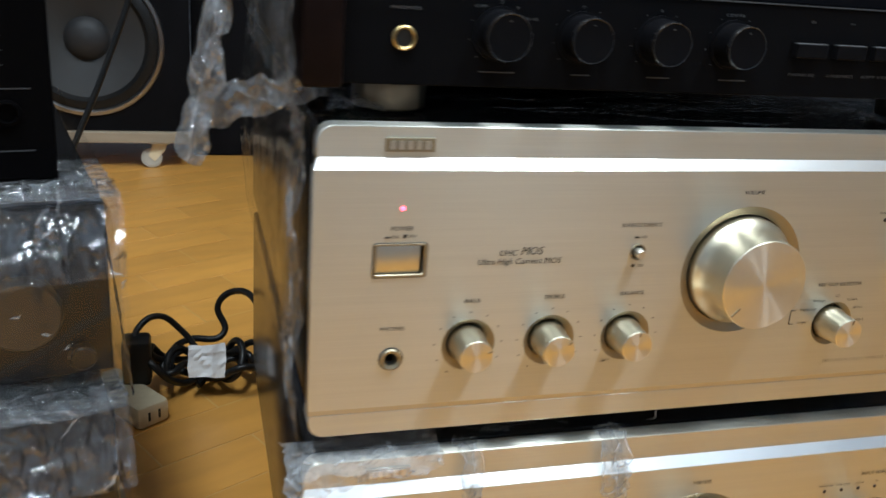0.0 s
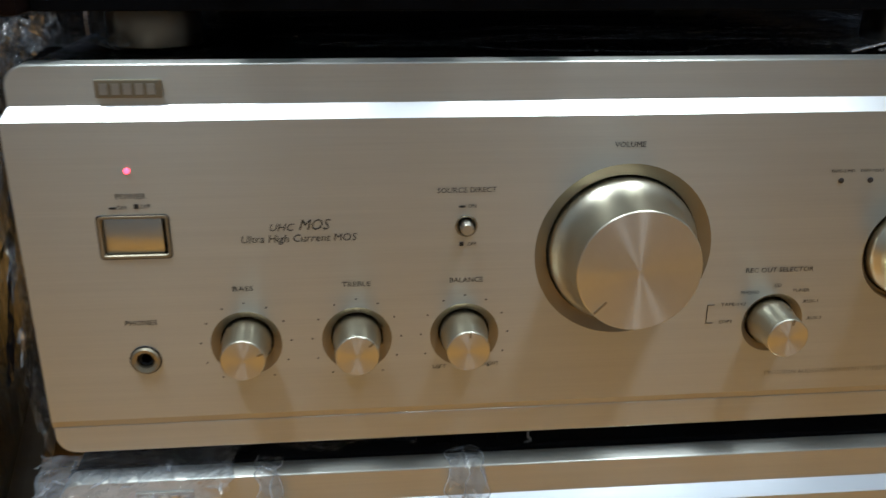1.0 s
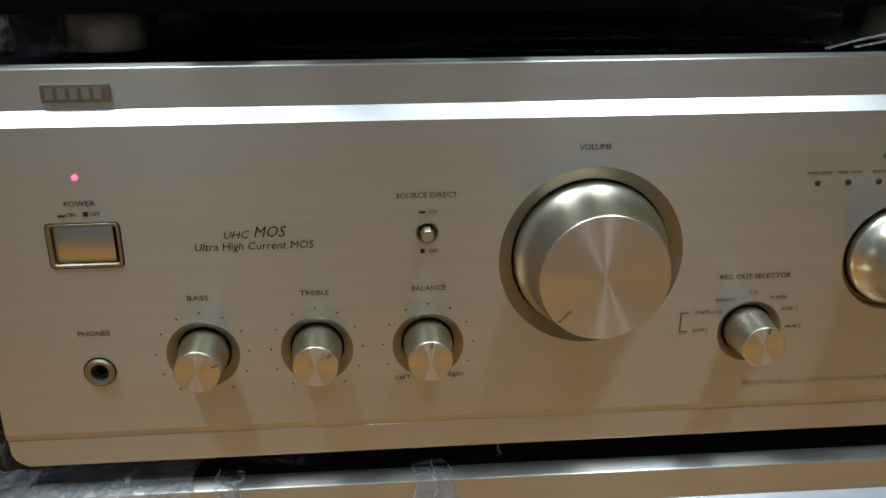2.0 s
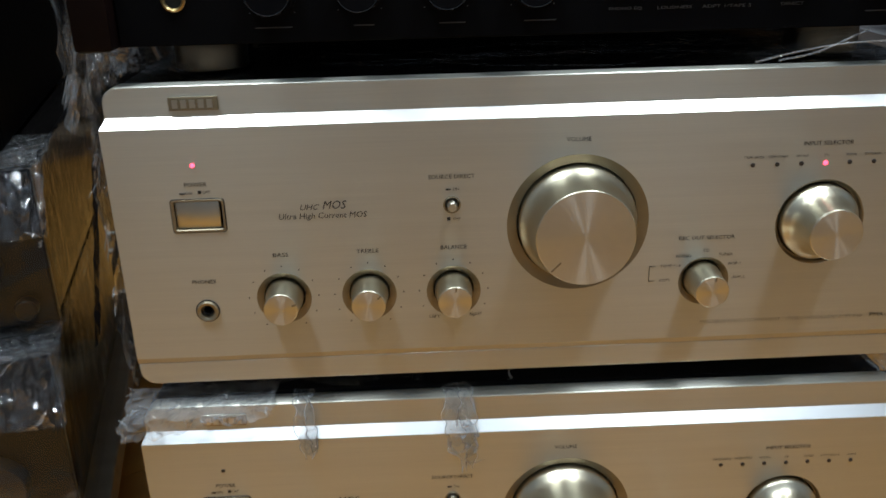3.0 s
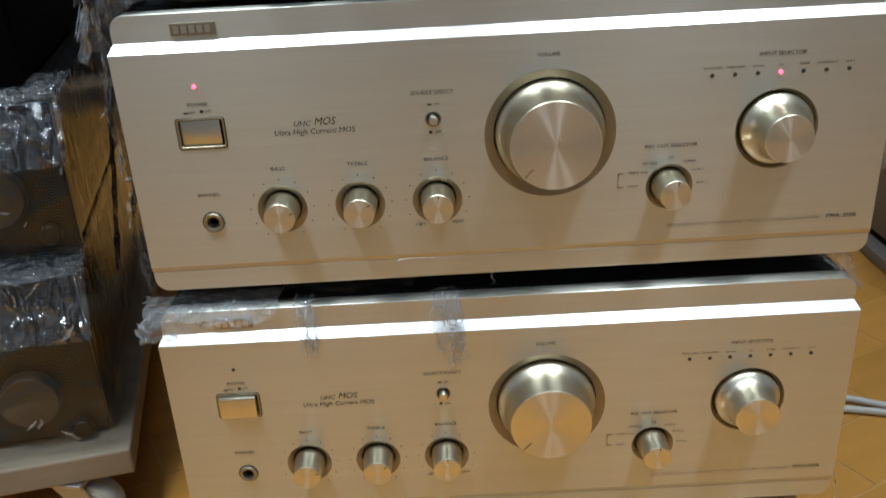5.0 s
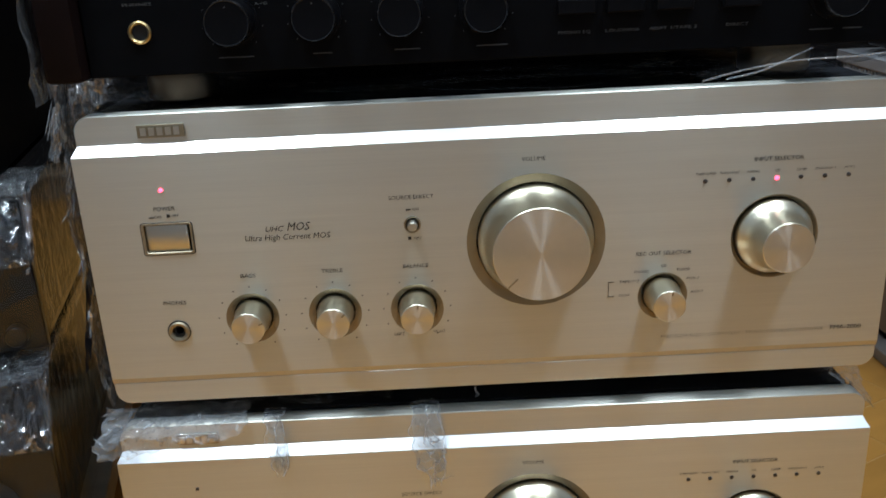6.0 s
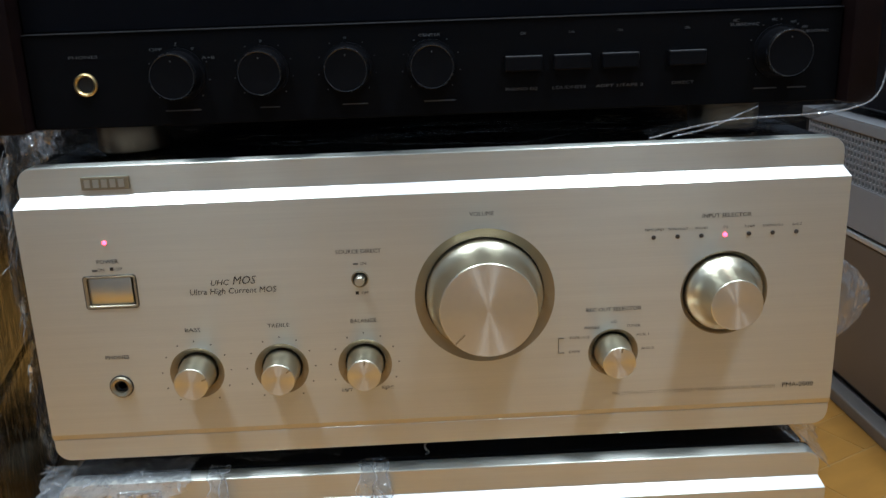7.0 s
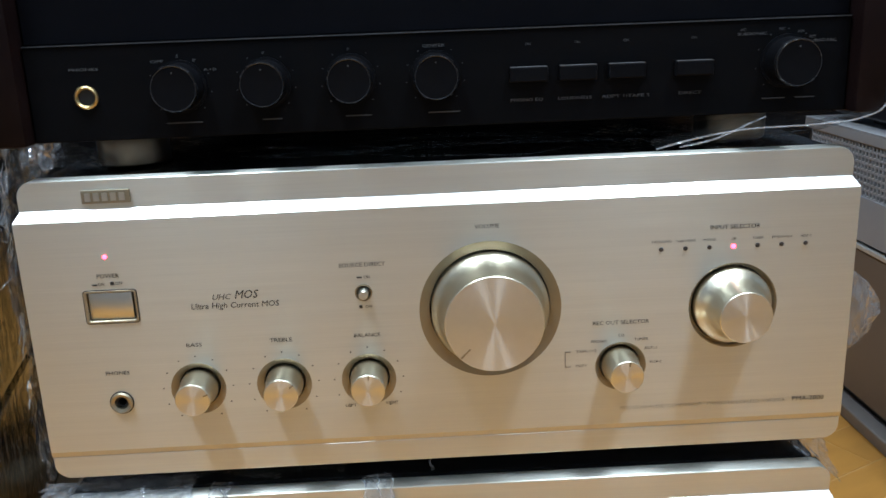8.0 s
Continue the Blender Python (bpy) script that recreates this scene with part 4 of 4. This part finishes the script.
# ---- cords on the floor ----
def loop_cord():
    """Four flat figure-eight turns, tied in the middle."""
    rnd = random.Random(7)
    pts = []
    for i in range(44):
        a = i * 2 * math.pi / 11
        k = i / 11
        reach = 0.052 + 0.012 * math.sin(2.3 * k + 1)
        pts.append((-0.052 + reach * math.sin(a) + 0.004 * k, 0.520 + 0.030 * math.sin(2 * a + 0.5 * k) + 0.012 * k,
                    0.007 + 0.044 * abs(math.sin(a)) * (0.35 + 0.65 * math.cos(1.7 * k + a) ** 2) + 0.006 * rnd.random()))
    return pts


cord = thing("power_cord", pose(0, 0, 0), "bundled black power cord lying on the floor", "cable")
part("cord", tube(loop_cord() + [(-0.020, 0.60, 0.035), (-0.026, 0.61, 0.068), (-0.006, 0.60, 0.090), (0.03, 0.50, 0.085)], 0.0040), M_RUBBER, cord)
part("plug", box(-0.130, -0.100, 0.500, 0.532, 0.022, 0.075, 0.005), M_RUBBER, cord, "moulded black plug", True)
part("plug_neck", tube([(-0.117, 0.516, 0.070), (-0.114, 0.530, 0.078), (-0.095, 0.545, 0.086), (-0.068, 0.555, 0.062), (-0.045, 0.545, 0.03)], 0.0036), M_RUBBER, cord)
tag = crumpled(8, 8, lambda u, v: (-0.062 + 0.040 * u, 0.500 + 0.010 * v, 0.030 + 0.036 * v), 0.003, 40, 3.0)
part("paper_tag", tag, M_PAPER, cord, "white paper tag")

lead = thing("extension_lead", pose(0, 0, 0), "cream extension socket with a grey-white lead on the floor", "cable")
bm = box(-0.019, 0.019, -0.055, 0.045, 0.0, 0.026, 0.005)
bm.transform(pose(-0.128, 0.500, 0.0, 0, 0, 35))
sock = part("socket_block", bm, M_CREAM, lead, "cream plastic socket block", True)
for s in (-0.006, 0.006):
    bm = box(s - 0.0012, s + 0.0012, -0.0556, -0.0540, 0.008, 0.018)
    bm.transform(pose(-0.128, 0.500, 0.0, 0, 0, 35))
    part("slot", bm, M_BLACKGAP, sock)
part("lead", tube([(-0.155, 0.535, 0.013), (-0.20, 0.575, 0.006), (-0.258, 0.645, 0.005), (-0.25, 0.72, 0.005), (-0.24, 0.79, 0.005), (-0.25, 0.86, 0.005), (-0.27, 0.88, 0.006), (-0.34, 0.84, 0.006), (-0.30, 0.74, 0.010), (-0.26, 0.70, 0.006), (-0.25, 0.80, 0.005), (-0.26, 0.92, 0.005), (-0.30, 0.95, 0.005), (-0.45, 0.90, 0.005)], 0.0034), M_WHITECABLE, lead)

hang = thing("hanging_cable", pose(0, 0, 0), "thin black cable hanging down to the floor", "cable")
part("cable", tube([(-0.080, 0.78, 0.62), (-0.118, 0.76, 0.42), (-0.150, 0.75, 0.33), (-0.190, 0.73, 0.235), (-0.222, 0.70, 0.16), (-0.240, 0.67, 0.09), (-0.262, 0.64, 0.008)], 0.0038), M_RUBBER, hang)

white = thing("cable", pose(0, 0, 0), "pale cable on the floor beside the amplifiers", "cable")
part("cord", tube([(0.445, 0.20, 0.004), (0.52, 0.19, 0.004), (0.60, 0.165, 0.004), (0.72, 0.08, 0.004)], 0.0035), M_WHITECABLE, white)
part("cord", tube([(0.445, 0.225, 0.004), (0.51, 0.215, 0.004), (0.59, 0.180, 0.004), (0.66, 0.125, 0.004), (0.71, 0.06, 0.004)], 0.0035), M_WHITECABLE, white)
thin = thing("film_strand", pose(0, 0, 0), "thin clear strand hanging off the lower amplifier", "plastic film")
part("strand", tube([(0.434, 0.012, 0.098), (0.440, 0.004, 0.082), (0.436, -0.010, 0.064), (0.424, -0.022, 0.058)], 0.0007), M_FILM2, thin)

# ---- floor planks ----
def planks():
    """Staggered short planks, turned across the room, each a piece of its own near the stack."""
    L, B, gap = 0.200, 0.068, 0.0022
    def mesh(length):
        bm = bmesh.new()
        pts = [(-length / 2 + gap / 2, -B / 2 + gap / 2), (length / 2 - gap / 2, -B / 2 + gap / 2), (length / 2 - gap / 2, B / 2 - gap / 2), (-length / 2 + gap / 2, B / 2 - gap / 2)]
        low = [bm.verts.new((x, y, -0.00065)) for x, y in pts]
        top = [bm.verts.new((x * 0.999, y * 0.998, 0.0)) for x, y in pts]
        for i in range(4):
            bm.faces.new((low[i], low[(i + 1) % 4], top[(i + 1) % 4], top[i]))
        bm.faces.new(top)
        me = bpy.data.meshes.new("plank")
        bm.to_mesh(me)
        bm.free()
        me.materials.append(M_FLOOR)
        return me
    near = mesh(L)
    turn = pose(0, 0, 0, 0, 0, 28)
    rest = bmesh.new()
    count = 0
    for i in range(-22, 23):
        for j in range(-60, 61):
            c = turn @ Vector(((i + 0.5 * (j % 2)) * L, j * B, 0))
            if not (-2.1 < c.x < 2.5 and -0.76 < c.y < 3.1):
                continue
            is_near = (-0.55 < c.x < 0.02 and -0.05 < c.y < 1.7) or (0.40 < c.x < 0.80 and -0.15 < c.y < 1.0)
            if is_near and count < 300:
                ob = new("plank", near)
                ob.parent = floor
                ob.matrix_world = Matrix.Translation(c) @ turn
                count += 1
            else:
                base = len(rest.verts)
                for sx, sy in ((-1, -1), (1, -1), (1, 1), (-1, 1)):
                    rest.verts.new(c + turn @ Vector((sx * (L - gap) / 2, sy * (B - gap) / 2, 0)))
                rest.verts.ensure_lookup_table()
                rest.faces.new(rest.verts[base:base + 4])
    ob = part("far_planks", rest, M_FLOOR, floor)
    ob["kind"] = "stuff"


planks()
